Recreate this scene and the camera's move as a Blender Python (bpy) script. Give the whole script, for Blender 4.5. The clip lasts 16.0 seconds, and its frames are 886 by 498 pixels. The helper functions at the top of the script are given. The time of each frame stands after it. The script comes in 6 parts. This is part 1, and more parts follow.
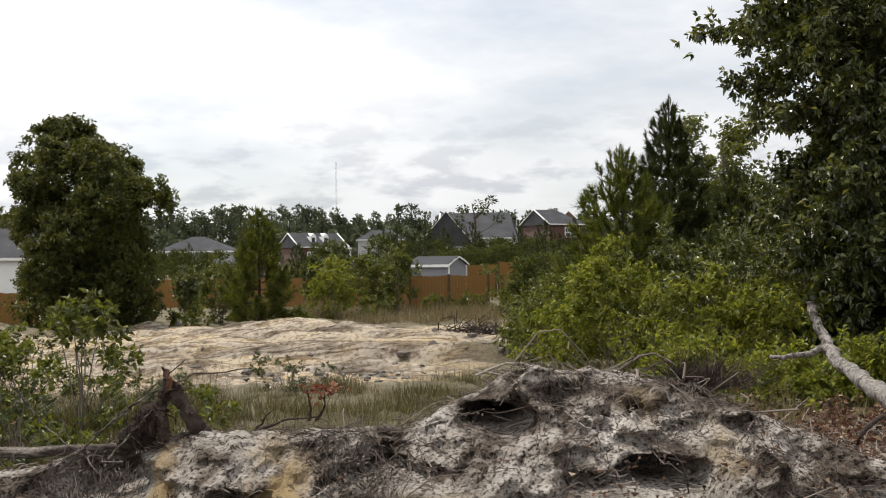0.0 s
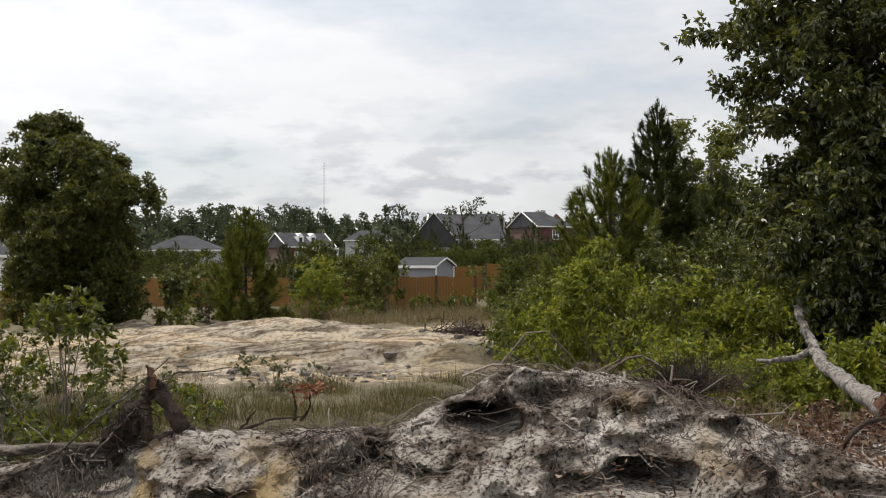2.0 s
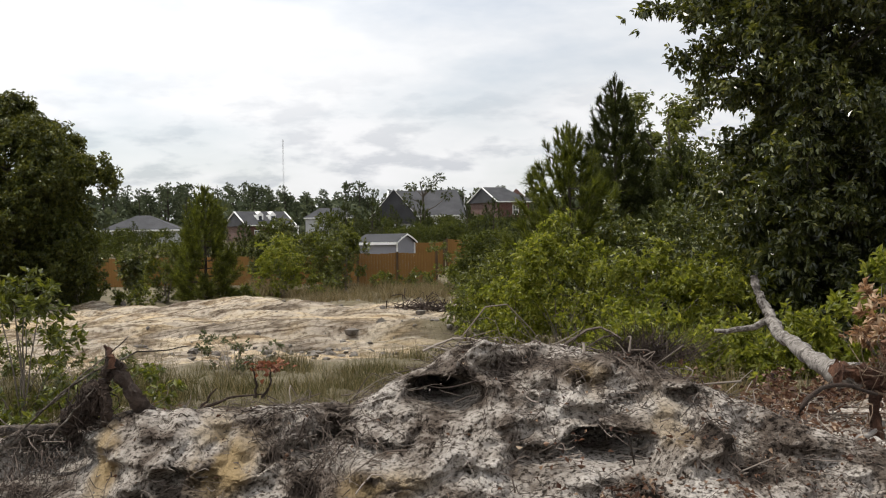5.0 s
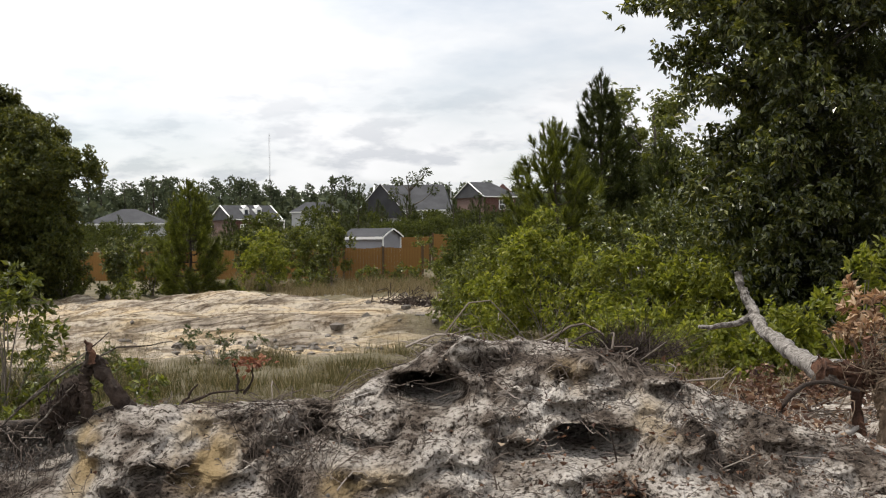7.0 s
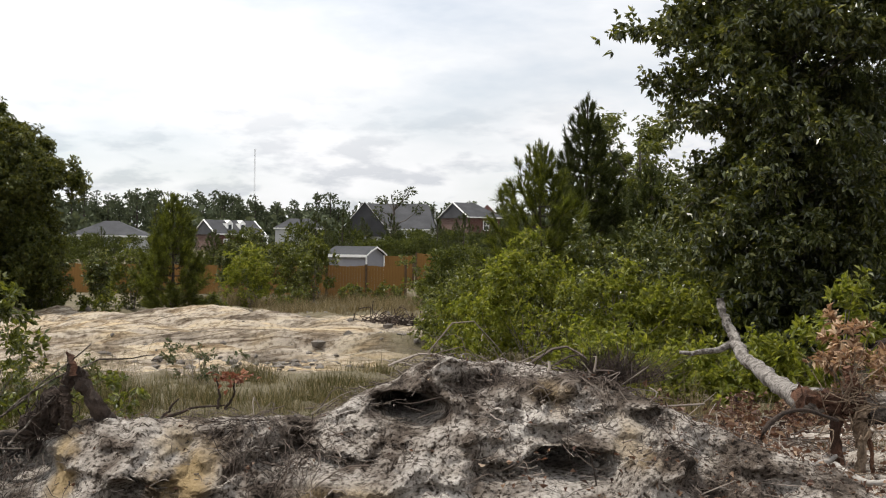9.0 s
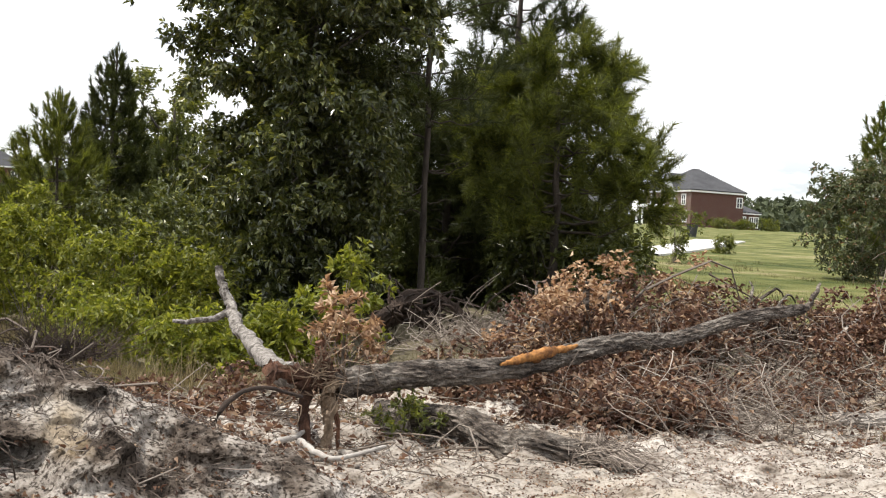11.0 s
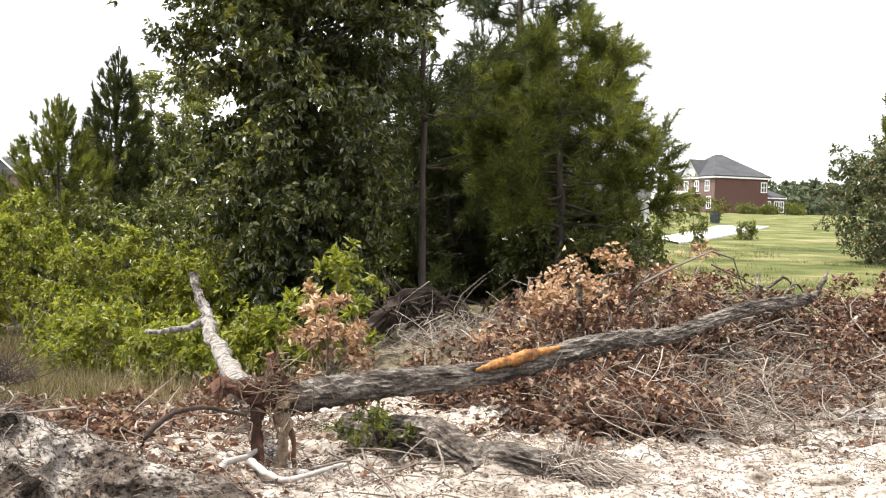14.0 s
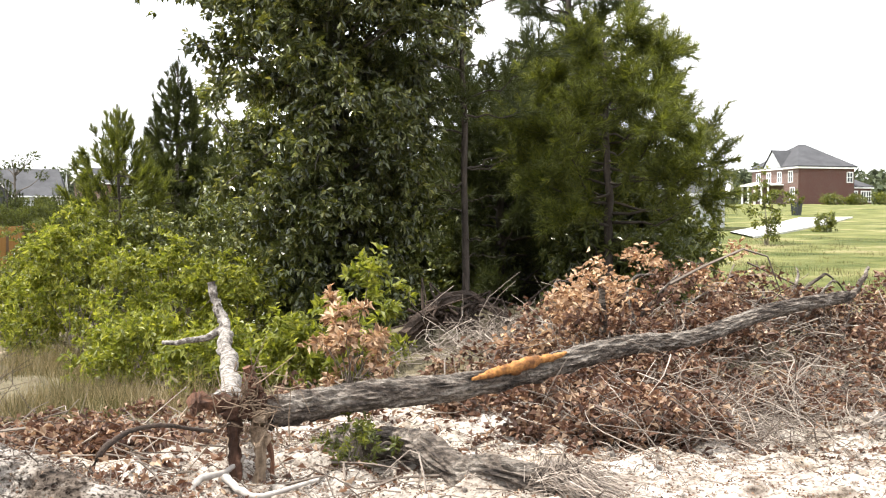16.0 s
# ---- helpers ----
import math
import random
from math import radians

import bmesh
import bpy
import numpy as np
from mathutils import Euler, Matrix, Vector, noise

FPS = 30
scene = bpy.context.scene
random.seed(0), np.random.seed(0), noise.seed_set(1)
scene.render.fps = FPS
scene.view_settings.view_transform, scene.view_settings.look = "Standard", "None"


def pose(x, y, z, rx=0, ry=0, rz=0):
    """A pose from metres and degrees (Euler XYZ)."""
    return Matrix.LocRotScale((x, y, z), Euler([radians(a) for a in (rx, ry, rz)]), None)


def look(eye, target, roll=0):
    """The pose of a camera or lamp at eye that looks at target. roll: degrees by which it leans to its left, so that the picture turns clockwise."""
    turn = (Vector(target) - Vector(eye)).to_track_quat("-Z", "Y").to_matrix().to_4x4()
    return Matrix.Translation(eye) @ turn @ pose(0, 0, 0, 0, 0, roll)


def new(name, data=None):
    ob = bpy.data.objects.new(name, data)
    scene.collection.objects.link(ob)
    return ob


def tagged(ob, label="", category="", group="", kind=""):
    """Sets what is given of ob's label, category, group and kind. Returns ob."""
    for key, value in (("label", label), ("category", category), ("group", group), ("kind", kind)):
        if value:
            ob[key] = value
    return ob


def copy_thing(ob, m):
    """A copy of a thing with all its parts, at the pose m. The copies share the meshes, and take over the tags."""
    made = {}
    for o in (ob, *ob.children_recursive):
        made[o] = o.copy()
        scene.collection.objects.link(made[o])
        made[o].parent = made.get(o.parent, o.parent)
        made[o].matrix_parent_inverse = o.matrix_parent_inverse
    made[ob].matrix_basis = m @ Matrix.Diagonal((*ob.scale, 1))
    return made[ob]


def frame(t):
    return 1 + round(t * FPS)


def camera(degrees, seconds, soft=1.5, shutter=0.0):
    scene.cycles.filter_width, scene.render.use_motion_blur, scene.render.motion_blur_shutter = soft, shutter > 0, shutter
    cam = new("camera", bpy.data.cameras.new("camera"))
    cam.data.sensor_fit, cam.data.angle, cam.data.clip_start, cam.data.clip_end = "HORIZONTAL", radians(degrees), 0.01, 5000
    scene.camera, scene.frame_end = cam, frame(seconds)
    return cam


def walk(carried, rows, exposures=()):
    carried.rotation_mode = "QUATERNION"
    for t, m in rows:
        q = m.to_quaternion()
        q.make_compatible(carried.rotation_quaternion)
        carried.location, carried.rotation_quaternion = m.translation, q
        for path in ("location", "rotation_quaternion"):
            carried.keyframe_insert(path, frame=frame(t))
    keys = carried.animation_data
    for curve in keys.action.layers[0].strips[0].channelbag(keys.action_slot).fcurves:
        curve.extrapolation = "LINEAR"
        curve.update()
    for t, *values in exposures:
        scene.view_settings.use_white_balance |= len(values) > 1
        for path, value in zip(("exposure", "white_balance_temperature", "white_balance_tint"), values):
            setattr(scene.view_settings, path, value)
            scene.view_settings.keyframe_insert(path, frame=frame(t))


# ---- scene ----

# camera and its walk: seconds, place, yaw to the left, pitch up, roll
PATH = [
    (0, 0.001, 0.000, 1.570, 0.30, 0.61, -0.64),
    (0.5, 0.012, 0.043, 1.563, -0.08, 1.36, -1.08),
    (1, 0.003, 0.049, 1.559, -0.30, 0.77, -0.63),
    (1.5, -0.005, 0.046, 1.557, -0.06, 0.51, -0.22),
    (2, -0.001, 0.036, 1.563, -0.34, 0.67, -0.09),
    (2.5, -0.002, 0.027, 1.559, -0.52, 0.53, 0.57),
    (3, -0.000, 0.009, 1.554, -0.80, 0.01, 0.44),
    (3.5, -0.006, 0.030, 1.555, -0.98, -0.23, 0.47),
    (4, 0.002, 0.029, 1.554, -1.26, -0.39, -0.17),
    (6.5, 0.018, 0.032, 1.559, -3.17, -0.75, -1.11),
    (7, 0.029, 0.049, 1.561, -3.01, -0.84, -0.71),
    (7.5, 0.038, 0.040, 1.562, -3.24, -0.59, 1.00),
    (8, 0.032, 0.030, 1.561, -3.44, -0.14, 1.23),
    (8.5, 0.014, 0.020, 1.563, -3.68, 0.07, 0.89),
    (9, 0.017, 0.032, 1.562, -3.86, 0.17, 0.70),
    (9.5, 0.146, 0.107, 1.560, -5.28, 0.26, 1.14),
    (10, 0.373, 0.142, 1.589, -18.80, -0.05, -2.53),
    (10.2, 0.428, 0.207, 1.597, -21.78, -1.45, -0.97),
    (12.3, 0.721, 0.431, 1.616, -31.23, 0.00, 1.97),
    (12.5, 0.767, 0.393, 1.645, -29.96, 0.26, -0.62),
    (13, 0.821, 0.283, 1.601, -27.52, -1.56, 0.05),
    (13.5, 0.949, 0.399, 1.615, -26.13, -2.01, -0.44),
    (14, 1.135, 0.642, 1.653, -25.58, -1.29, 1.61),
    (14.5, 1.279, 0.703, 1.674, -26.71, -1.47, -0.73),
    (15, 1.490, 0.672, 1.731, -25.92, -0.78, -1.22),
    (15.5, 1.590, 0.564, 1.752, -21.38, -1.45, 0.32),
    (16, 1.773, 0.551, 1.715, -21.37, -1.42, 0.25),
]


def aimed(x, y, z, yaw, pitch, roll):
    a, b = radians(yaw), radians(pitch)
    return look((x, y, z), (x - 10 * math.sin(a) * math.cos(b), y + 10 * math.cos(a) * math.cos(b), z + 10 * math.sin(b)), roll)


cam = camera(42.96, 16.0, soft=1.15)
walk(cam, [(t, aimed(*row)) for t, *row in PATH],
     exposures=[(0, -0.24), (0.5, -0.46), (2.0, -0.40), (3.0, -0.31), (4.0, -0.29), (7.0, -0.19), (9.4, -0.17), (9.9, -0.13), (10.4, 0.08), (12.3, 0.69), (13.0, 0.84), (14.0, 0.96), (15.0, 1.1), (16.0, 1.15)])

# world: bright, thinly clouded sky
SUN_AZ, SUN_EL = -76.0, 66.0
world = bpy.data.worlds.new("world")
scene.world = world
world.use_nodes = True
wt = world.node_tree
wt.nodes.clear()


def wnode(kind, **values):
    n = wt.nodes.new(kind)
    for k, v in values.items():
        n.inputs[k].default_value = v
    return n


sky = wnode("ShaderNodeTexSky")
sky.sky_type, sky.sun_disc = "NISHITA", False
sky.sun_elevation, sky.sun_rotation = radians(SUN_EL), radians(SUN_AZ)
sky_scale = wnode("ShaderNodeVectorMath")
sky_scale.operation = "SCALE"
sky_scale.inputs["Scale"].default_value = 0.11
wt.links.new(sky.outputs[0], sky_scale.inputs[0])
coord = wnode("ShaderNodeTexCoord")
stretch = wnode("ShaderNodeMapping", Scale=(1.6, 1.6, 5.0), Location=(0.3, 0.1, 0.0))
wt.links.new(coord.outputs["Generated"], stretch.inputs[0])
veil = wnode("ShaderNodeTexNoise", Scale=1.7, Detail=6.0, Roughness=0.55)
wt.links.new(stretch.outputs[0], veil.inputs["Vector"])
puff = wnode("ShaderNodeTexNoise", Scale=9.5, Detail=8.0, Roughness=0.55)
wt.links.new(stretch.outputs[0], puff.inputs["Vector"])
veil_ramp = wnode("ShaderNodeValToRGB")
veil_ramp.color_ramp.elements[0].position, veil_ramp.color_ramp.elements[0].color = 0.30, (0.45, 0.45, 0.45, 1)
veil_ramp.color_ramp.elements[1].position, veil_ramp.color_ramp.elements[1].color = 0.52, (1, 1, 1, 1)
wt.links.new(veil.outputs["Fac"], veil_ramp.inputs[0])
puff_ramp = wnode("ShaderNodeValToRGB")
puff_ramp.color_ramp.elements[0].position, puff_ramp.color_ramp.elements[0].color = 0.40, (0.70, 0.72, 0.76, 1)
puff_ramp.color_ramp.elements[1].position, puff_ramp.color_ramp.elements[1].color = 0.52, (1.0, 1.0, 1.01, 1)
wt.links.new(puff.outputs["Fac"], puff_ramp.inputs[0])
# the puffs show low over the horizon; above them the veil is even
height = wnode("ShaderNodeSeparateXYZ")
wt.links.new(coord.outputs["Generated"], height.inputs[0])
high = wnode("ShaderNodeMapRange")
for slot, value in (("From Min", 0.06), ("From Max", 0.15), ("To Min", 0.0), ("To Max", 0.9)):
    high.inputs[slot].default_value = value
wt.links.new(height.outputs["Z"], high.inputs["Value"])
even = wnode("ShaderNodeMix")
even.data_type = "RGBA"
wt.links.new(high.outputs[0], even.inputs[0])
wt.links.new(puff_ramp.outputs[0], even.inputs[6])
even.inputs[7].default_value = (0.97, 0.98, 1.0, 1)
cover = wnode("ShaderNodeMix")
cover.data_type = "RGBA"
wt.links.new(veil_ramp.outputs[0], cover.inputs[0])
wt.links.new(sky_scale.outputs[0], cover.inputs[6])
wt.links.new(even.outputs[2], cover.inputs[7])
# thin cloud glows towards the sun
sun_way = wnode("ShaderNodeVectorMath")
sun_way.operation = "DOT_PRODUCT"
wt.links.new(coord.outputs["Generated"], sun_way.inputs[0])
sun_way.inputs[1].default_value = (math.sin(radians(SUN_AZ)) * math.cos(radians(SUN_EL)), math.cos(radians(SUN_AZ)) * math.cos(radians(SUN_EL)), math.sin(radians(SUN_EL)))
aureole = wnode("ShaderNodeMapRange")
for slot, value in (("From Min", 0.16), ("From Max", 0.48), ("To Min", 1.0), ("To Max", 1.34)):
    aureole.inputs[slot].default_value = value
wt.links.new(sun_way.outputs["Value"], aureole.inputs["Value"])
glow = wnode("ShaderNodeVectorMath")
glow.operation = "SCALE"
wt.links.new(cover.outputs[2], glow.inputs[0])
wt.links.new(aureole.outputs[0], glow.inputs["Scale"])
bg = wnode("ShaderNodeBackground", Strength=1.12)
wt.links.new(glow.outputs[0], bg.inputs[0])
wout = wnode("ShaderNodeOutputWorld")
wt.links.new(bg.outputs[0], wout.inputs[0])

sun = new("sun", bpy.data.lights.new("sun", "SUN"))
sun.data.energy, sun.data.angle, sun.data.color = 5.0, radians(0.6), (1.0, 0.95, 0.86)
sx, sy = math.sin(radians(SUN_AZ)), math.cos(radians(SUN_AZ))
sun.matrix_world = look((60 * sx, 60 * sy, 60 * math.tan(radians(SUN_EL))), (0, 0, 0))


# materials
def material(name, build, rough=0.9, bump=0.0, bump_scale=30.0, bump_detail=6.0, spec=0.3, metallic=0.0, translucent=None):
    """build(tree, add, link) gives the colour socket; bump in metres."""
    mat = bpy.data.materials.new(name)
    mat.use_nodes = True
    tree = mat.node_tree
    tree.nodes.clear()

    def add(kind, **values):
        n = tree.nodes.new(kind)
        for k, v in values.items():
            n.inputs[k.replace("_", " ")].default_value = v
        return n

    link = tree.links.new
    colour = build(tree, add, link)
    bsdf = add("ShaderNodeBsdfPrincipled", Roughness=rough, Metallic=metallic)
    bsdf.inputs["Specular IOR Level"].default_value = spec
    link(colour, bsdf.inputs["Base Color"])
    if bump:
        pos = add("ShaderNodeTexCoord")
        grain = add("ShaderNodeTexNoise", Scale=bump_scale, Detail=bump_detail, Roughness=0.65)
        link(pos.outputs["Object"], grain.inputs["Vector"])
        b = add("ShaderNodeBump", Strength=1.0, Distance=bump)
        link(grain.outputs["Fac"], b.inputs["Height"])
        link(b.outputs[0], bsdf.inputs["Normal"])
    out = add("ShaderNodeOutputMaterial")
    if translucent:
        through_leaf = add("ShaderNodeBsdfTranslucent")
        boost = add("ShaderNodeVectorMath")
        boost.operation = "MULTIPLY"
        boost.inputs[1].default_value = translucent[1]
        link(colour, boost.inputs[0])
        link(boost.outputs[0], through_leaf.inputs[0])
        mix = add("ShaderNodeMixShader", Fac=translucent[0])
        link(bsdf.outputs[0], mix.inputs[1])
        link(through_leaf.outputs[0], mix.inputs[2])
        link(mix.outputs[0], out.inputs[0])
    else:
        link(bsdf.outputs[0], out.inputs[0])
    return mat


def noise_of(add, link, scale, detail=5.0, stretch_by=None):
    pos = add("ShaderNodeTexCoord")
    n = add("ShaderNodeTexNoise", Scale=scale, Detail=detail, Roughness=0.6)
    if stretch_by:
        m = add("ShaderNodeMapping", Scale=stretch_by)
        link(pos.outputs["Object"], m.inputs[0])
        link(m.outputs[0], n.inputs["Vector"])
    else:
        link(pos.outputs["Object"], n.inputs["Vector"])
    return n.outputs["Fac"]


def ramp(add, link, fac, stops):
    r = add("ShaderNodeValToRGB")
    els = r.color_ramp.elements
    while len(els) < len(stops):
        els.new(0.5)
    for e, (p, c) in zip(els, stops):
        e.position, e.color = p, (*c, 1)
    link(fac, r.inputs[0])
    return r.outputs[0]


def blend(add, link, fac, a, b, mode="MIX"):
    m = add("ShaderNodeMix")
    m.data_type, m.blend_type = "RGBA", mode
    for value, slot in ((fac, 0), (a, 6), (b, 7)):
        if isinstance(value, float):
            m.inputs[slot].default_value = value
        elif isinstance(value, tuple):
            m.inputs[slot].default_value = (*value, 1)
        else:
            link(value, m.inputs[slot])
    return m.outputs[2]


def two_scale(stops, big=1.5, fine=25.0, low=0.7, stretch_by=None):
    """A colour ramp over broad variation, multiplied by fine grain."""
    def build(tree, add, link):
        base = ramp(add, link, noise_of(add, link, big, 4.0, stretch_by), stops)
        grain = ramp(add, link, noise_of(add, link, fine, 6.0, stretch_by), [(0.3, (low,) * 3), (0.7, (1.0,) * 3)])
        return blend(add, link, 1.0, base, grain, "MULTIPLY")
    return build


def leafy(stops):
    """Each leaf takes its own tone; broad patches vary too."""
    def build(tree, add, link):
        geo = add("ShaderNodeNewGeometry")
        base = ramp(add, link, geo.outputs["Random Per Island"], stops)
        patch = ramp(add, link, noise_of(add, link, 0.9, 2.0), [(0.3, (0.72,) * 3), (0.7, (1.1,) * 3)])
        return blend(add, link, 1.0, base, patch, "MULTIPLY")
    return build


def ground_colour(tree, add, link):
    def attr(name):
        a = add("ShaderNodeAttribute")
        a.attribute_name = name
        return a.outputs["Fac"]
    soil = ramp(add, link, noise_of(add, link, 1.3, 6.0), [(0.3, (0.085, 0.07, 0.045)), (0.55, (0.15, 0.13, 0.085)), (0.75, (0.22, 0.19, 0.14))])
    sand = ramp(add, link, noise_of(add, link, 0.9, 8.0, (0.55, 1.1, 1.0)), [(0.28, (0.15, 0.125, 0.10)), (0.38, (0.32, 0.275, 0.225)), (0.50, (0.44, 0.385, 0.315)), (0.60, (0.46, 0.38, 0.27)), (0.75, (0.54, 0.49, 0.43))])
    grain = ramp(add, link, noise_of(add, link, 9.0, 8.0), [(0.34, (0.40, 0.38, 0.36)), (0.5, (0.92, 0.92, 0.92)), (0.7, (1.05, 1.05, 1.05))])
    sand = blend(add, link, 1.0, sand, grain, "MULTIPLY")
    lawn = ramp(add, link, noise_of(add, link, 0.35, 5.0), [(0.34, (0.040, 0.052, 0.014)), (0.46, (0.082, 0.092, 0.028)), (0.57, (0.128, 0.128, 0.046)), (0.70, (0.23, 0.20, 0.11))])
    # shade of the sand's ruts, painted into its colour as thin dark lines
    rut_shade_map = add("ShaderNodeMapping", Scale=(0.10, 0.85, 1.0), Rotation=(0, 0, radians(14)))
    where = add("ShaderNodeTexCoord")
    link(where.outputs["Object"], rut_shade_map.inputs[0])
    lines = add("ShaderNodeTexNoise", Scale=1.3, Detail=5.0, Roughness=0.6)
    link(rut_shade_map.outputs[0], lines.inputs["Vector"])
    rut_shade = ramp(add, link, lines.outputs["Fac"], [(0.38, (1, 1, 1)), (0.435, (0.34, 0.30, 0.26)), (0.475, (1, 1, 1)), (0.53, (1, 1, 1)), (0.56, (0.42, 0.36, 0.30)), (0.60, (1, 1, 1))])
    sand = blend(add, link, 1.0, sand, rut_shade, "MULTIPLY")
    # second set across them: painted ridge shade, plus yellower sand between
    cross = add("ShaderNodeMapping", Scale=(0.16, 1.5, 1.0), Rotation=(0, 0, radians(-16)))
    link(where.outputs["Object"], cross.inputs[0])
    ridge_shade_tint = add("ShaderNodeTexNoise", Scale=1.1, Detail=7.0, Roughness=0.65, Distortion=0.6)
    link(cross.outputs[0], ridge_shade_tint.inputs["Vector"])
    sand = blend(add, link, 1.0, sand, ramp(add, link, ridge_shade_tint.outputs["Fac"], [(0.36, (0.45, 0.40, 0.35)), (0.46, (1, 1, 1)), (0.56, (1.0, 0.96, 0.88)), (0.64, (1.12, 1.0, 0.80))]), "MULTIPLY")
    ash = ramp(add, link, noise_of(add, link, 4.2, 10.0), [(0.30, (0.10, 0.08, 0.066)), (0.39, (0.26, 0.222, 0.188)), (0.48, (0.43, 0.385, 0.34)), (0.66, (0.60, 0.56, 0.51))])
    speck = ramp(add, link, noise_of(add, link, 30.0, 8.0), [(0.38, (0.35, 0.31, 0.28)), (0.48, (0.92, 0.91, 0.90)), (0.7, (1.08, 1.08, 1.08))])
    ash = blend(add, link, 1.0, ash, speck, "MULTIPLY")
    sand = blend(add, link, attr("ash"), sand, ash)
    c = blend(add, link, attr("sand"), soil, sand)
    return blend(add, link, attr("lawn"), c, lawn)


def mound_colour(tree, add, link):
    tone = ramp(add, link, noise_of(add, link, 3.0, 10.0), [(0.34, (0.05, 0.04, 0.033)), (0.42, (0.16, 0.13, 0.108)), (0.51, (0.43, 0.39, 0.35)), (0.68, (0.66, 0.62, 0.58))])
    stain = add("ShaderNodeAttribute")
    stain.attribute_name = "yellow"
    yellow = stain.outputs["Fac"]
    tone = blend(add, link, yellow, tone, (0.44, 0.325, 0.175))
    grain = ramp(add, link, noise_of(add, link, 42.0, 10.0), [(0.40, (0.16, 0.14, 0.125)), (0.49, (0.84, 0.82, 0.80)), (0.7, (1.08, 1.07, 1.06))])
    grain = blend(add, link, yellow, grain, (0.85, 0.84, 0.82))
    return blend(add, link, 1.0, tone, grain, "MULTIPLY")


def brick_colour(tree, add, link):
    pos = add("ShaderNodeTexCoord")
    turn = add("ShaderNodeMapping", Rotation=(radians(90), 0, 0))
    link(pos.outputs["Object"], turn.inputs[0])
    b = add("ShaderNodeTexBrick", Scale=4.5)
    b.inputs["Color1"].default_value, b.inputs["Color2"].default_value, b.inputs["Mortar"].default_value = (0.095, 0.038, 0.030, 1), (0.066, 0.028, 0.024, 1), (0.15, 0.115, 0.10, 1)
    link(turn.outputs[0], b.inputs["Vector"])
    return b.outputs[0]


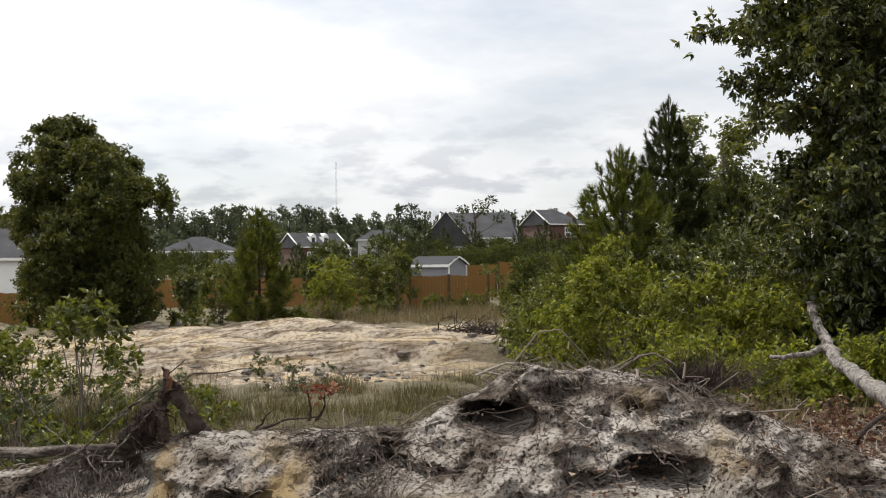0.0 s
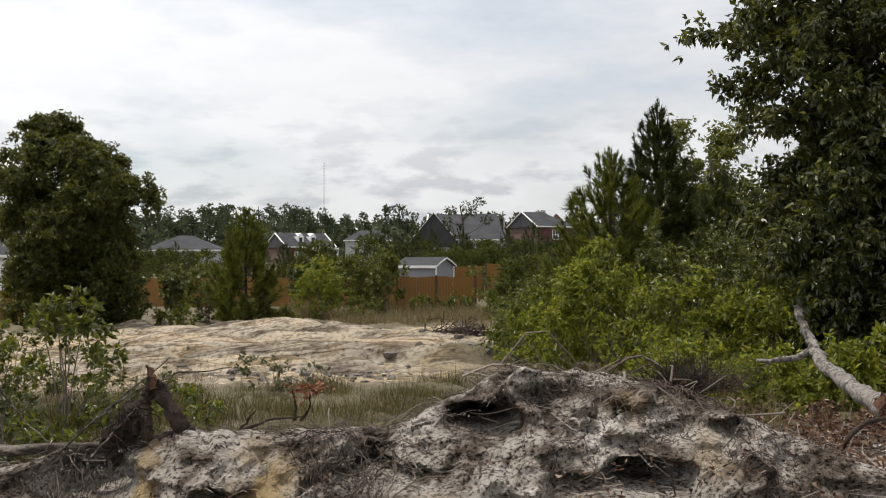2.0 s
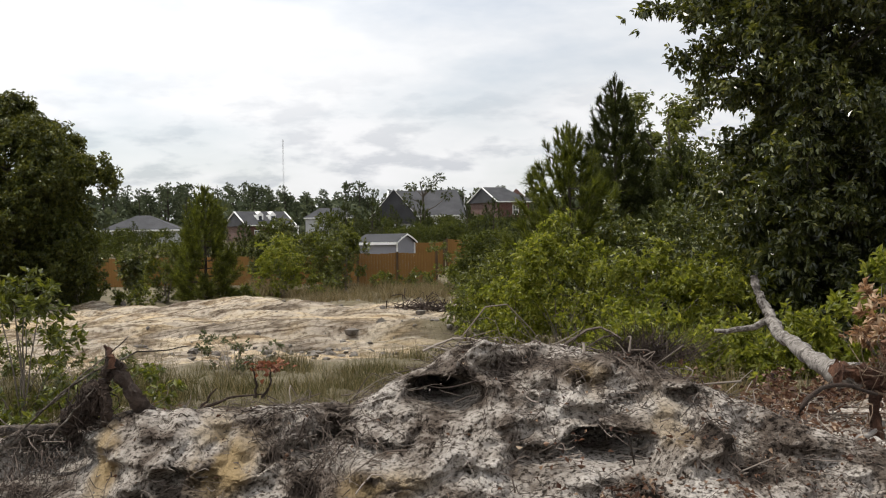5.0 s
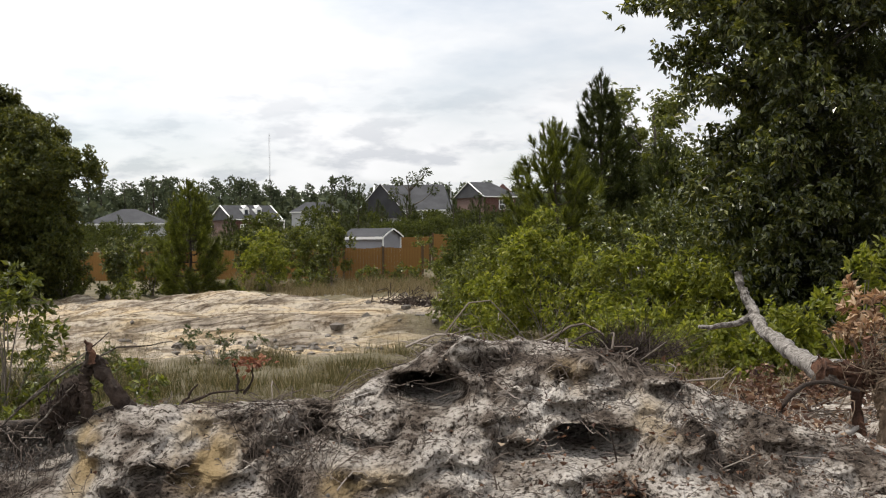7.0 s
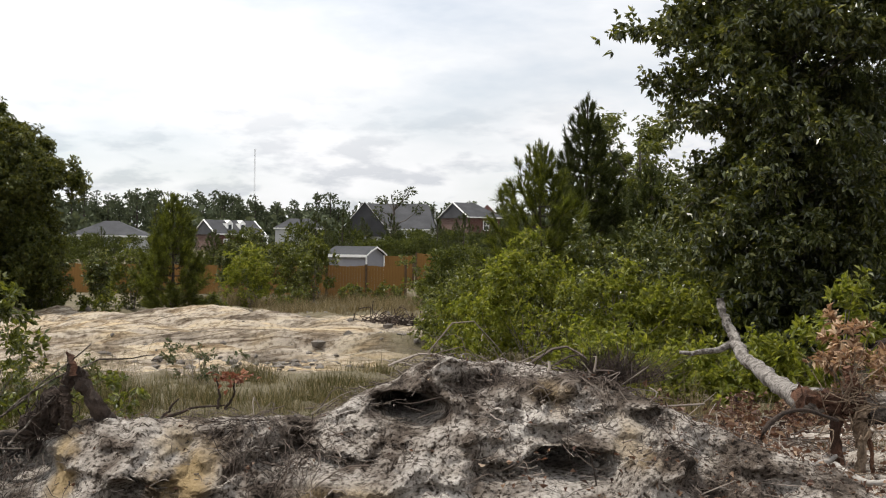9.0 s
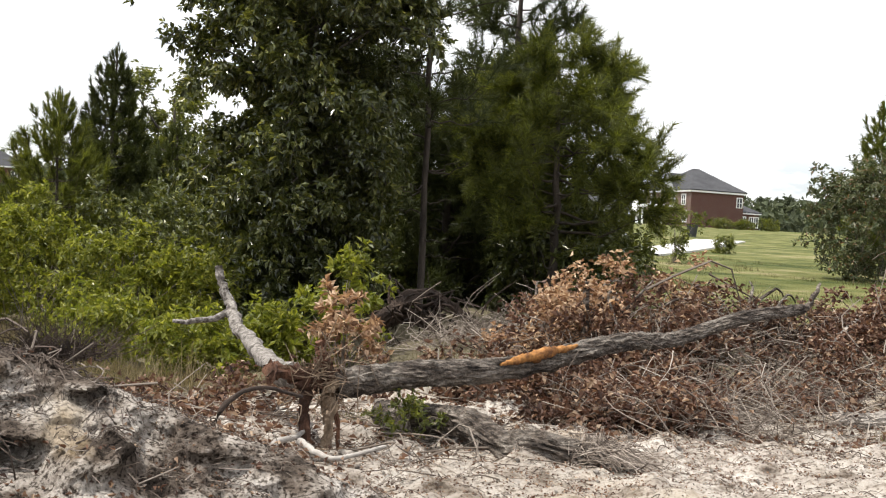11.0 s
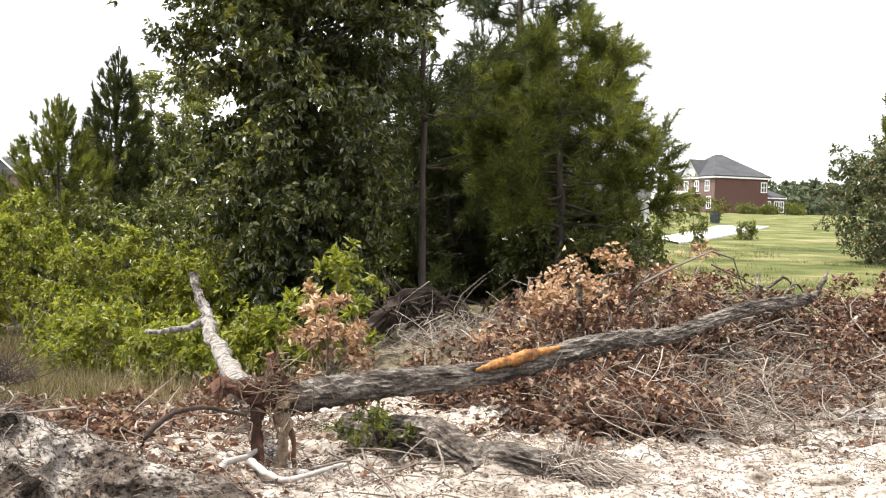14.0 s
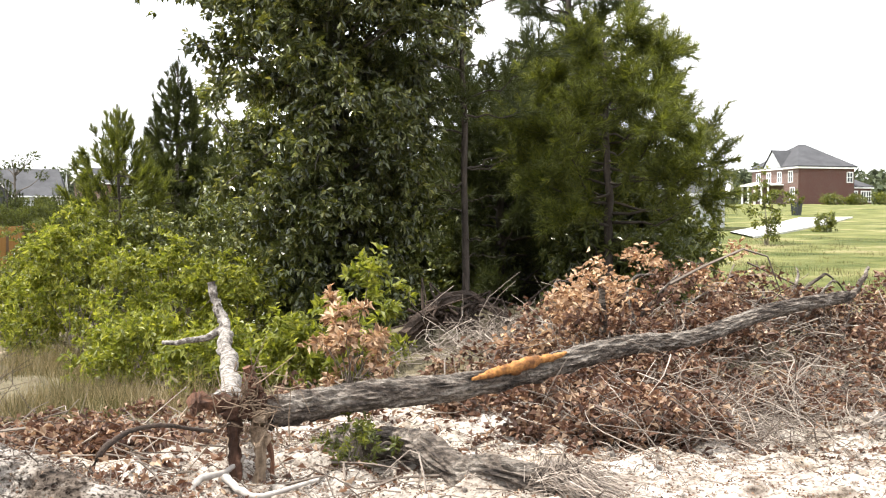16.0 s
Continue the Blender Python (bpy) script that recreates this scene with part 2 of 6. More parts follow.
M = dict(
    ground=material("ground_soil", ground_colour, 0.95, 0.06, 24.0, 11.0, 0.1),
    mound=material("mound_earth", mound_colour, 0.95, 0.05, 45.0, 12.0, 0.1),
    clod=material("clod_earth", two_scale([(0.3, (0.12, 0.10, 0.085)), (0.6, (0.24, 0.215, 0.19)), (0.8, (0.34, 0.31, 0.28))], 3.0, 40.0, 0.5), 0.95, 0.012, 60.0),
    oak_bark=material("oak_bark", two_scale([(0.3, (0.06, 0.05, 0.04)), (0.7, (0.16, 0.14, 0.12))], 3.0, 14.0, 0.5, (1, 1, 0.25)), 0.95, 0.02, 18.0),
    pine_bark=material("pine_bark", two_scale([(0.3, (0.04, 0.032, 0.027)), (0.7, (0.10, 0.08, 0.066))], 3.0, 16.0, 0.5, (1, 1, 0.3)), 0.95, 0.02, 20.0),
    log_bark=material("log_bark", two_scale([(0.34, (0.045, 0.034, 0.028)), (0.48, (0.165, 0.132, 0.108)), (0.66, (0.37, 0.325, 0.28))], 9.0, 40.0, 0.08, (0.32, 0.8, 1.5)), 0.95, 0.05, 26.0),
    pale_bark=material("pale_bark", two_scale([(0.36, (0.07, 0.058, 0.05)), (0.46, (0.18, 0.158, 0.14)), (0.54, (0.37, 0.34, 0.31)), (0.62, (0.12, 0.10, 0.086))], 13.0, 50.0, 0.35), 0.9, 0.012, 30.0),
    red_wood=material("torn_heartwood", two_scale([(0.35, (0.05, 0.026, 0.018)), (0.65, (0.165, 0.078, 0.045))], 4.0, 30.0, 0.4, (1, 1, 0.3)), 0.9, 0.02, 35.0),
    orange_wood=material("bared_wood", two_scale([(0.35, (0.15, 0.062, 0.022)), (0.5, (0.36, 0.16, 0.045)), (0.68, (0.46, 0.23, 0.08))], 9.0, 40.0, 0.4), 0.9, 0.01, 40.0),
    pale_wood=material("split_wood", two_scale([(0.3, (0.13, 0.085, 0.055)), (0.7, (0.36, 0.27, 0.19))], 4.0, 36.0, 0.35, (1, 1, 0.25)), 0.9, 0.02, 40.0),
    grey_wood=material("weathered_wood", two_scale([(0.3, (0.22, 0.19, 0.165)), (0.7, (0.44, 0.40, 0.36))], 5.0, 40.0, 0.55), 0.9, 0.006, 50.0),
    white_wood=material("bleached_root", two_scale([(0.3, (0.24, 0.215, 0.195)), (0.7, (0.44, 0.41, 0.375))], 5.0, 30.0, 0.7), 0.85, 0.006, 40.0),
    dark_root=material("dark_root", two_scale([(0.3, (0.026, 0.019, 0.015)), (0.7, (0.088, 0.06, 0.046))], 5.0, 30.0, 0.5), 0.95, 0.02, 30.0),
    fibre=material("root_fibre", leafy([(0.0, (0.05, 0.036, 0.028)), (0.6, (0.12, 0.095, 0.078)), (1.0, (0.26, 0.22, 0.19))]), 0.9),
    torn_fibre=material("torn_root_fibre", leafy([(0.0, (0.03, 0.021, 0.016)), (0.7, (0.07, 0.052, 0.042)), (1.0, (0.16, 0.13, 0.11))]), 0.95),
    twig=material("dry_twig", leafy([(0.0, (0.06, 0.045, 0.036)), (0.5, (0.15, 0.122, 0.10)), (1.0, (0.33, 0.285, 0.245))]), 0.9),
    glossy_leaf=material("glossy_leaf", leafy([(0.0, (0.030, 0.039, 0.009)), (0.6, (0.062, 0.074, 0.018)), (0.88, (0.115, 0.127, 0.032)), (1.0, (0.23, 0.235, 0.09))]), 0.32, spec=0.65, translucent=(0.30, (1.8, 1.6, 0.6))),
    oak_leaf=material("oak_leaf", leafy([(0.0, (0.036, 0.047, 0.011)), (0.6, (0.070, 0.086, 0.020)), (0.86, (0.12, 0.137, 0.036)), (1.0, (0.22, 0.232, 0.09))]), 0.36, spec=0.6, translucent=(0.30, (1.8, 1.6, 0.6))),
    olive_leaf=material("olive_leaf", leafy([(0.0, (0.038, 0.048, 0.010)), (0.6, (0.070, 0.084, 0.017)), (1.0, (0.13, 0.14, 0.03))]), 0.45, spec=0.4, translucent=(0.34, (1.8, 1.5, 0.6))),
    shrub_leaf=material("shrub_leaf", leafy([(0.0, (0.044, 0.054, 0.010)), (0.6, (0.086, 0.098, 0.016)), (1.0, (0.175, 0.185, 0.034))]), 0.42, spec=0.5, translucent=(0.36, (1.75, 1.7, 0.8))),
    bright_leaf=material("young_leaf", leafy([(0.0, (0.092, 0.112, 0.016)), (0.6, (0.165, 0.182, 0.028)), (1.0, (0.27, 0.275, 0.06))]), 0.45, spec=0.4, translucent=(0.48, (1.65, 1.6, 0.8))),
    dull_leaf=material("dull_leaf", leafy([(0.0, (0.05, 0.07, 0.03)), (0.6, (0.09, 0.10, 0.045)), (0.92, (0.14, 0.13, 0.07)), (1.0, (0.22, 0.10, 0.06))]), 0.5, spec=0.4, translucent=(0.25, (1.4, 1.4, 0.8))),
    needle=material("pine_needle", leafy([(0.0, (0.040, 0.049, 0.011)), (0.6, (0.076, 0.088, 0.017)), (1.0, (0.19, 0.20, 0.036))]), 0.5, spec=0.35, translucent=(0.42, (1.7, 1.7, 0.8))),
    dark_needle=material("dark_pine_needle", leafy([(0.0, (0.028, 0.035, 0.009)), (0.7, (0.044, 0.054, 0.013)), (1.0, (0.08, 0.09, 0.02))]), 0.55, spec=0.3, translucent=(0.25, (1.4, 1.4, 0.8))),
    belt_leaf=material("belt_leaf", leafy([(0.0, (0.034, 0.042, 0.011)), (0.6, (0.055, 0.066, 0.016)), (1.0, (0.095, 0.108, 0.028))]), 0.6, spec=0.15, translucent=(0.3, (1.6, 1.5, 0.7))),
    # skyline trees: distance haze painted in as a paler, bluer leaf colour
    hazed_leaf=material("hazed_wood", leafy([(0.0, (0.06, 0.074, 0.046)), (0.7, (0.09, 0.104, 0.064)), (1.0, (0.12, 0.135, 0.084))]), 0.8, spec=0.1, translucent=(0.2, (1.3, 1.3, 0.9))),
    dead_leaf=material("dead_leaf", leafy([(0.0, (0.045, 0.024, 0.018)), (0.4, (0.10, 0.052, 0.034)), (0.75, (0.175, 0.10, 0.064)), (1.0, (0.37, 0.28, 0.20))]), 0.6, spec=0.3, translucent=(0.22, (1.4, 1.1, 0.8))),
    rust_leaf=material("rust_leaf", leafy([(0.0, (0.13, 0.05, 0.03)), (0.6, (0.24, 0.10, 0.06)), (1.0, (0.36, 0.19, 0.12))]), 0.6, spec=0.3, translucent=(0.25, (1.4, 1.1, 0.8))),
    tan_leaf=material("tan_leaf", leafy([(0.0, (0.13, 0.07, 0.04)), (0.5, (0.36, 0.235, 0.145)), (1.0, (0.52, 0.40, 0.27))]), 0.6, spec=0.3, translucent=(0.25, (1.4, 1.1, 0.8))),
    grass=material("wild_grass", leafy([(0.0, (0.042, 0.046, 0.015)), (0.5, (0.078, 0.076, 0.027)), (0.8, (0.14, 0.117, 0.058)), (1.0, (0.25, 0.205, 0.12))]), 0.7, spec=0.2, translucent=(0.3, (1.3, 1.2, 0.8))),
    dry_grass=material("dry_grass", leafy([(0.0, (0.11, 0.09, 0.045)), (0.6, (0.20, 0.16, 0.088)), (1.0, (0.32, 0.265, 0.165))]), 0.7, spec=0.2, translucent=(0.3, (1.2, 1.1, 0.8))),
    fence=material("fence_wood", two_scale([(0.3, (0.19, 0.095, 0.024)), (0.7, (0.285, 0.15, 0.042))], 1.0, 8.0, 0.7, (3, 3, 0.5)), 0.8, 0.004, 20.0),
    post=material("fence_post_wood", two_scale([(0.3, (0.07, 0.045, 0.025)), (0.7, (0.14, 0.09, 0.05))], 2.0, 12.0, 0.7), 0.85, 0.004, 20.0),
    siding=material("grey_siding", two_scale([(0.3, (0.22, 0.22, 0.25)), (0.7, (0.27, 0.27, 0.30))], 0.6, 10.0, 0.9), 0.6),
    gable_siding=material("pale_siding", two_scale([(0.3, (0.34, 0.35, 0.36)), (0.7, (0.40, 0.41, 0.42))], 0.5, 8.0, 0.9), 0.6),
    shingle=material("roof_shingle", two_scale([(0.3, (0.034, 0.035, 0.039)), (0.7, (0.064, 0.064, 0.070))], 0.5, 12.0, 0.75), 0.9, 0.01, 12.0),
    brick=material("brickwork", brick_colour, 0.9),
    white=material("white_trim", two_scale([(0.3, (0.74, 0.74, 0.73)), (0.7, (0.80, 0.80, 0.79))], 1.0, 12.0, 0.95), 0.5),
    glass=material("window_glass", two_scale([(0.3, (0.03, 0.035, 0.04)), (0.7, (0.05, 0.055, 0.06))], 0.5, 3.0, 0.9), 0.08, spec=0.6),
    concrete=material("pale_concrete", two_scale([(0.3, (0.44, 0.43, 0.41)), (0.7, (0.52, 0.51, 0.48))], 0.4, 6.0, 0.9), 0.9),
    bin=material("dark_plastic", two_scale([(0.3, (0.02, 0.022, 0.025)), (0.7, (0.03, 0.032, 0.036))], 2.0, 20.0, 0.9), 0.5),
    steel=material("galvanised_steel", two_scale([(0.3, (0.30, 0.30, 0.31)), (0.7, (0.38, 0.38, 0.39))], 0.2, 2.0, 0.9), 0.5, metallic=0.3),
)


# mesh helpers
rng = np.random.default_rng(7)


class Geo:
    """Gathers vertices and faces, all in numpy."""

    def __init__(self):
        self.v, self.tri, self.quad, self.n = [], [], [], 0

    def add(self, verts, faces):
        verts, faces = np.asarray(verts, float).reshape(-1, 3), np.asarray(faces, int)
        (self.tri if faces.shape[1] == 3 else self.quad).append(faces + self.n)
        self.v.append(verts)
        self.n += len(verts)
        return self

    def mesh(self, name, mat, smooth=False):
        me = bpy.data.meshes.new(name)
        v = np.concatenate(self.v)
        tri = np.concatenate(self.tri) if self.tri else np.zeros((0, 3), int)
        quad = np.concatenate(self.quad) if self.quad else np.zeros((0, 4), int)
        me.vertices.add(len(v))
        me.vertices.foreach_set("co", v.ravel())
        loops = np.concatenate([tri.ravel(), quad.ravel()])
        me.loops.add(len(loops))
        me.loops.foreach_set("vertex_index", loops)
        me.polygons.add(len(tri) + len(quad))
        starts = np.concatenate([np.arange(len(tri)) * 3, len(tri) * 3 + np.arange(len(quad)) * 4])
        me.polygons.foreach_set("loop_start", starts)
        me.polygons.foreach_set("use_smooth", np.full(len(starts), smooth))
        me.update(calc_edges=True)
        me.validate()
        me.materials.append(mat)
        return me


def part(name, geo, mat, parent=None, label="", smooth=False):
    ob = new(name, geo.mesh(name, mat, smooth))
    ob.parent = parent
    return tagged(ob, label) if label else ob


def thing(name, label, category, m=None, group="", kind=""):
    ob = new(name)
    if m is not None:
        ob.matrix_basis = m
    return tagged(ob, label, category, group, kind)


def tube(geo, points, radii, sides=7, wobble=0.0, cap=True):
    """A tapered tube along points."""
    p = np.asarray(points, float)
    r = np.asarray(radii, float) * np.ones(len(p))
    d = np.gradient(p, axis=0)
    d /= np.linalg.norm(d, axis=1)[:, None] + 1e-9
    ref = np.where(np.abs(d[:, 2:3]) > 0.9, [[1.0, 0, 0]], [[0, 0, 1.0]])
    a = np.cross(d, ref)
    a /= np.linalg.norm(a, axis=1)[:, None] + 1e-9
    b = np.cross(d, a)
    th = np.arange(sides) * 2 * np.pi / sides
    rr = r[:, None] * (1 + wobble * rng.normal(size=(len(p), sides)))
    v = p[:, None] + rr[..., None] * (np.cos(th)[None, :, None] * a[:, None] + np.sin(th)[None, :, None] * b[:, None])
    i, j = np.meshgrid(np.arange(len(p) - 1), np.arange(sides), indexing="ij")
    k = (j + 1) % sides
    q = np.stack([i * sides + j, i * sides + k, (i + 1) * sides + k, (i + 1) * sides + j], -1).reshape(-1, 4)
    geo.add(v, q)
    if cap:
        for row, c in ((0, p[0]), (len(p) - 1, p[-1])):
            ring = v[row]
            geo.add(np.concatenate([ring, [c]]), [[m, (m + 1) % sides, sides] for m in range(sides)])
    return geo


def gnarl(geo, points, r0, r1, n=30, sides=11, rough=0.3):
    """A gnarled, ridged length of wood with ragged ends."""
    p = bend(bend(points, 7, 0.3 * r0), n)
    ridge = 1 + 0.45 * rough * rng.normal(size=sides) + rough * bend(rng.normal(size=(max(4, n // 3), sides)), n)
    r = np.linspace(r0, r1, n) * bend(1 + 0.6 * rough * rng.normal(size=(7, 1)), n)[:, 0]
    tube(geo, p, r, sides, rough * 0.3)
    v = geo.v[-3]
    c = np.repeat(p, sides, 0)
    geo.v[-3] = c + (v - c) * np.clip(ridge, 0.5, 1.6).reshape(-1)[:, None]
    return geo


def bend(points, n=14, jitter=0.0):
    """A smooth line through points, with small irregular bends."""
    p = np.asarray(points, float)
    t = np.linspace(0, len(p) - 1, n)
    i = np.clip(t.astype(int), 0, len(p) - 2)
    f = (t - i)[:, None]
    a, b, c, d = p[np.maximum(i - 1, 0)], p[i], p[i + 1], p[np.minimum(i + 2, len(p) - 1)]
    out = 0.5 * (2 * b + (c - a) * f + (2 * a - 5 * b + 4 * c - d) * f**2 + (3 * b - a - 3 * c + d) * f**3)
    return out + jitter * rng.normal(size=out.shape) * (np.sin(np.pi * t / t[-1])[:, None] ** 0.5)


def box(geo, lo, hi):
    x0, y0, z0 = lo
    x1, y1, z1 = hi
    v = [(x0, y0, z0), (x1, y0, z0), (x1, y1, z0), (x0, y1, z0), (x0, y0, z1), (x1, y0, z1), (x1, y1, z1), (x0, y1, z1)]
    return geo.add(v, [(0, 3, 2, 1), (4, 5, 6, 7), (0, 1, 5, 4), (1, 2, 6, 5), (2, 3, 7, 6), (3, 0, 4, 7)])


def unit(v):
    return v / (np.linalg.norm(v, axis=-1, keepdims=True) + 1e-9)


def leaves(geo, pos, way, length, width, fold=0.25):
    """Folded kite-shaped leaves at pos, pointing along way."""
    n = len(pos)
    way = unit(way)
    side = unit(np.cross(way, unit(rng.normal(size=(n, 3)) + [0, 0, 1.2])))
    up = np.cross(side, way)
    ln = length * rng.uniform(0.65, 1.25, n)[:, None]
    wd = width * rng.uniform(0.7, 1.2, n)[:, None]
    a = pos
    b = pos + way * ln * 0.5 + side * wd * 0.5 + up * wd * fold
    c = pos + way * ln - up * ln * 0.12
    d = pos + way * ln * 0.5 - side * wd * 0.5 + up * wd * fold
    v = np.stack([a, b, c, d], 1).reshape(-1, 3)
    k = np.arange(n)[:, None] * 4
    geo.add(v, np.concatenate([k + [0, 1, 2], k + [0, 2, 3]]))


def needles(geo, pos, way, length, width, count, spread=0.55):
    """Tufts of count needles that fan out along way."""
    n = len(pos)
    p = np.repeat(pos, count, 0)
    strength = np.clip(np.linalg.norm(np.repeat(way, count, 0), axis=1, keepdims=True), 0.8, 2.2)
    w = unit(np.repeat(unit(way), count, 0) * strength + spread * rng.normal(size=(n * count, 3)))
    side = unit(np.cross(w, rng.normal(size=w.shape))) * width / 2
    ln = (np.repeat(np.broadcast_to(length, (n,)), count) * rng.uniform(0.7, 1.15, len(w)))[:, None]
    start = p + np.repeat(unit(way), count, 0) * rng.uniform(-0.6, 0.7, (len(w), 1)) * ln * 0.8
    v = np.stack([start - side, start + side, start + w * ln], 1).reshape(-1, 3)
    geo.add(v, np.arange(len(w) * 3).reshape(-1, 3))


def field(x, y, scale, seed=0.0, octaves=4):
    """Smooth noise over the plane, about -1 to 1, from sums of turned waves."""
    out, amp = 0.0, 1.0
    r = np.random.default_rng(int(seed * 10) + 3)
    total = 0.0
    for o in range(octaves):
        f = 2.0**o / scale
        s = 0.0
        for _ in range(5):
            a, ph = r.uniform(0, 2 * np.pi), r.uniform(0, 2 * np.pi)
            k = f * r.uniform(0.6, 1.5) * 2.2
            s = s + np.sin(k * (x * np.cos(a) + y * np.sin(a)) + ph + 0.9 * np.sin(0.7 * k * (x * np.sin(a) - y * np.cos(a)) + 2 * ph))
        out = out + amp * s / 2.6
        total += amp
        amp *= 0.5
    return out / total * 1.3


def step(a, b, v):
    t = np.clip((v - a) / (b - a), 0, 1)
    return t * t * (3 - 2 * t)


# the lie of the land: falls away ahead, rises on the side of the brick house
def land(x, y):
    x, y = np.asarray(x, float), np.asarray(y, float)
    d, az = np.hypot(x, y), np.degrees(np.arctan2(x, y))
    ahead = np.interp(d, [0, 4, 9, 15, 28, 60, 120, 180, 400, 5000], [0, 0.02, -0.1, -0.42, -0.88, -0.92, 0.2, 1.2, 3.5, 5.0])
    rise = np.interp(d, [0, 8, 14, 20, 40, 80, 165, 260, 5000], [0, 0.0, 0.15, 0.2, 0.72, 1.75, 4.3, 5.5, 6.0])
    w = step(14, 33, az) * (1 - step(100, 150, np.abs(az)))
    z = ahead * (1 - w) + rise * w
    heap = 1.15 * np.exp(-(((x - 11.9) / 1.6) ** 2 + ((y - 8.9) / 1.1) ** 2))
    pile = 0.42 * np.exp(-(((x - 8.6) / 2.6) ** 2 + ((y - 10.6) / 1.5) ** 2))
    near = 1 - step(18, 30, d)
    bumps = near * (0.045 * field(x, y, 1.1, 1) + 0.10 * np.abs(field(x, y, 0.45, 2, 5)) - 0.045) * step(3, 5.5, d)
    rut_zone = step(19, 24, d) * (1 - step(45, 50, d)) * (1 - w)
    ruts = rut_zone * (0.13 * field(x * 0.45 + 0.5 * y, y * 0.8 - 0.15 * x, 3.2, 3, 4) + 0.16 * np.abs(field(x * 0.5, y, 1.5, 5, 4)) - 0.06)
    # tracks that fan out over the sand in long arcs
    turn_r, turn_a = np.hypot(x - 9.0, y - 66.0), np.arctan2(x - 9.0, 66.0 - y)
    ruts = ruts + rut_zone * (0.30 * np.abs(field(turn_r, 5.0 * turn_a, 0.8, 41, 2)) - 0.12)
    shelf = 0.2 * step(8, 18, az) * (1 - step(100, 130, az)) * step(3.4, 5.2, d) * (1 - step(8.2, 10.6, d))
    z = z + shelf
    dome = 0.5 * np.exp(-(((x + 3.8) / 4.5) ** 2 + ((y - 33) / 5.0) ** 2)) * (1 - w)
    return z + heap + pile + bumps + ruts + dome


def sand_mask(x, y):
    d, az = np.hypot(x, y), np.degrees(np.arctan2(x, y))
    e = field(x, y, 3.0, 4)
    far_patch = step(-0.25, 0.25, 1 - ((x + 7.0) / 8.5) ** 2 - ((y - 30.5) / 12.0) ** 2 - 0.30 * e)
    blots = step(0.25, 0.5, field(x, y, 1.2, 8)) * (d > 9) * (d < 30) * (az < 12) * step(0.2, 0.5, field(x, y, 5, 9))
    tongue = step(-0.25, 0.25, 1 - ((x - 0.2) / 2.7) ** 2 - ((y - 36) / 6.5) ** 2 - 0.45 * e)
    near = step(4, 14, az) * (1 - step(11.0, 13.0, d + 0.7 * e)) * step(1, 2, x)
    heap = np.exp(-(((x - 11.9) / 1.5) ** 2 + ((y - 8.9) / 1.3) ** 2) * 1.2)
    right = step(40, 52, az) * (1 - step(13, 18, d + e))
    behind = (np.abs(az) > 60) * (d < 30)
    return np.clip(np.maximum.reduce([far_patch, 0.8 * blots, tongue * 0.9, near, heap, right, behind * 0.8]), 0, 1)


def build_ground():
    fine = np.arange(-36, 66, 0.28)
    az = np.radians(np.concatenate([fine, np.arange(66, 324, 6.0)]))
    r = np.concatenate([[0.4, 1.2, 2.2, 3.2], np.arange(4.0, 13, 0.07), 13 * 1.012 ** np.arange(0, 40), 20.95 * 1.0055 ** np.arange(0, 145), 46.4 * 1.02 ** np.arange(0, 22), 72 * 1.07 ** np.arange(0, 62)])
    R, A = np.meshgrid(r, az, indexing="ij")
    x, y = R * np.sin(A), R * np.cos(A)
    z = land(x, y)
    n, m = len(r), len(az)
    v = np.stack([x, y, z], -1).reshape(-1, 3)
    i, j = np.meshgrid(np.arange(n - 1), np.arange(m), indexing="ij")
    k = (j + 1) % m
    g = Geo()
    g.add(v, np.stack([i * m + j, (i + 1) * m + j, (i + 1) * m + k, i * m + k], -1).reshape(-1, 4))
    g.add(np.concatenate([v[:m], [[0, 0, 0]]]), [[q, (q + 1) % m, m] for q in range(m)])
    me = g.mesh("ground", M["ground"], True)
    co = np.zeros(len(me.vertices) * 3)
    me.vertices.foreach_get("co", co)
    co = co.reshape(-1, 3)
    d, a = np.hypot(co[:, 0], co[:, 1]), np.degrees(np.arctan2(co[:, 0], co[:, 1]))
    lawn = step(24, 32, a) * step(17, 24, d + 3 * field(co[:, 0], co[:, 1], 4, 6)) * (np.abs(a) < 100)
    ash = (1 - step(12, 16, d)) * (0.7 + 0.3 * step(-0.4, 0.4, field(co[:, 0], co[:, 1], 1.5, 31)))
    for name, value in (("sand", sand_mask(co[:, 0], co[:, 1])), ("lawn", lawn), ("ash", ash)):
        me.attributes.new(name, "FLOAT", "POINT").data.foreach_set("value", value)
    return tagged(new("ground", me), "sandy ground with wild grass and a mown lawn", "ground", kind="structure")


build_ground()

# earth mound along the edge of the lot
CREST_X = [-4.2, -3.0, -1.95, -1.7, -1.41, -1.1, -0.8, -0.5, -0.26, -0.07, 0.09, 0.24, 0.46, 0.71, 1.0, 1.32, 1.61, 1.89, 2.16, 2.42, 2.8, 3.4]
CREST_Z = [0.1, 0.38, 0.54, 0.55, 0.67, 0.67, 0.67, 0.68, 0.67, 0.75, 0.82, 0.90, 0.97, 0.95, 0.93, 0.88, 0.75, 0.65, 0.53, 0.40, 0.26, 0.05]


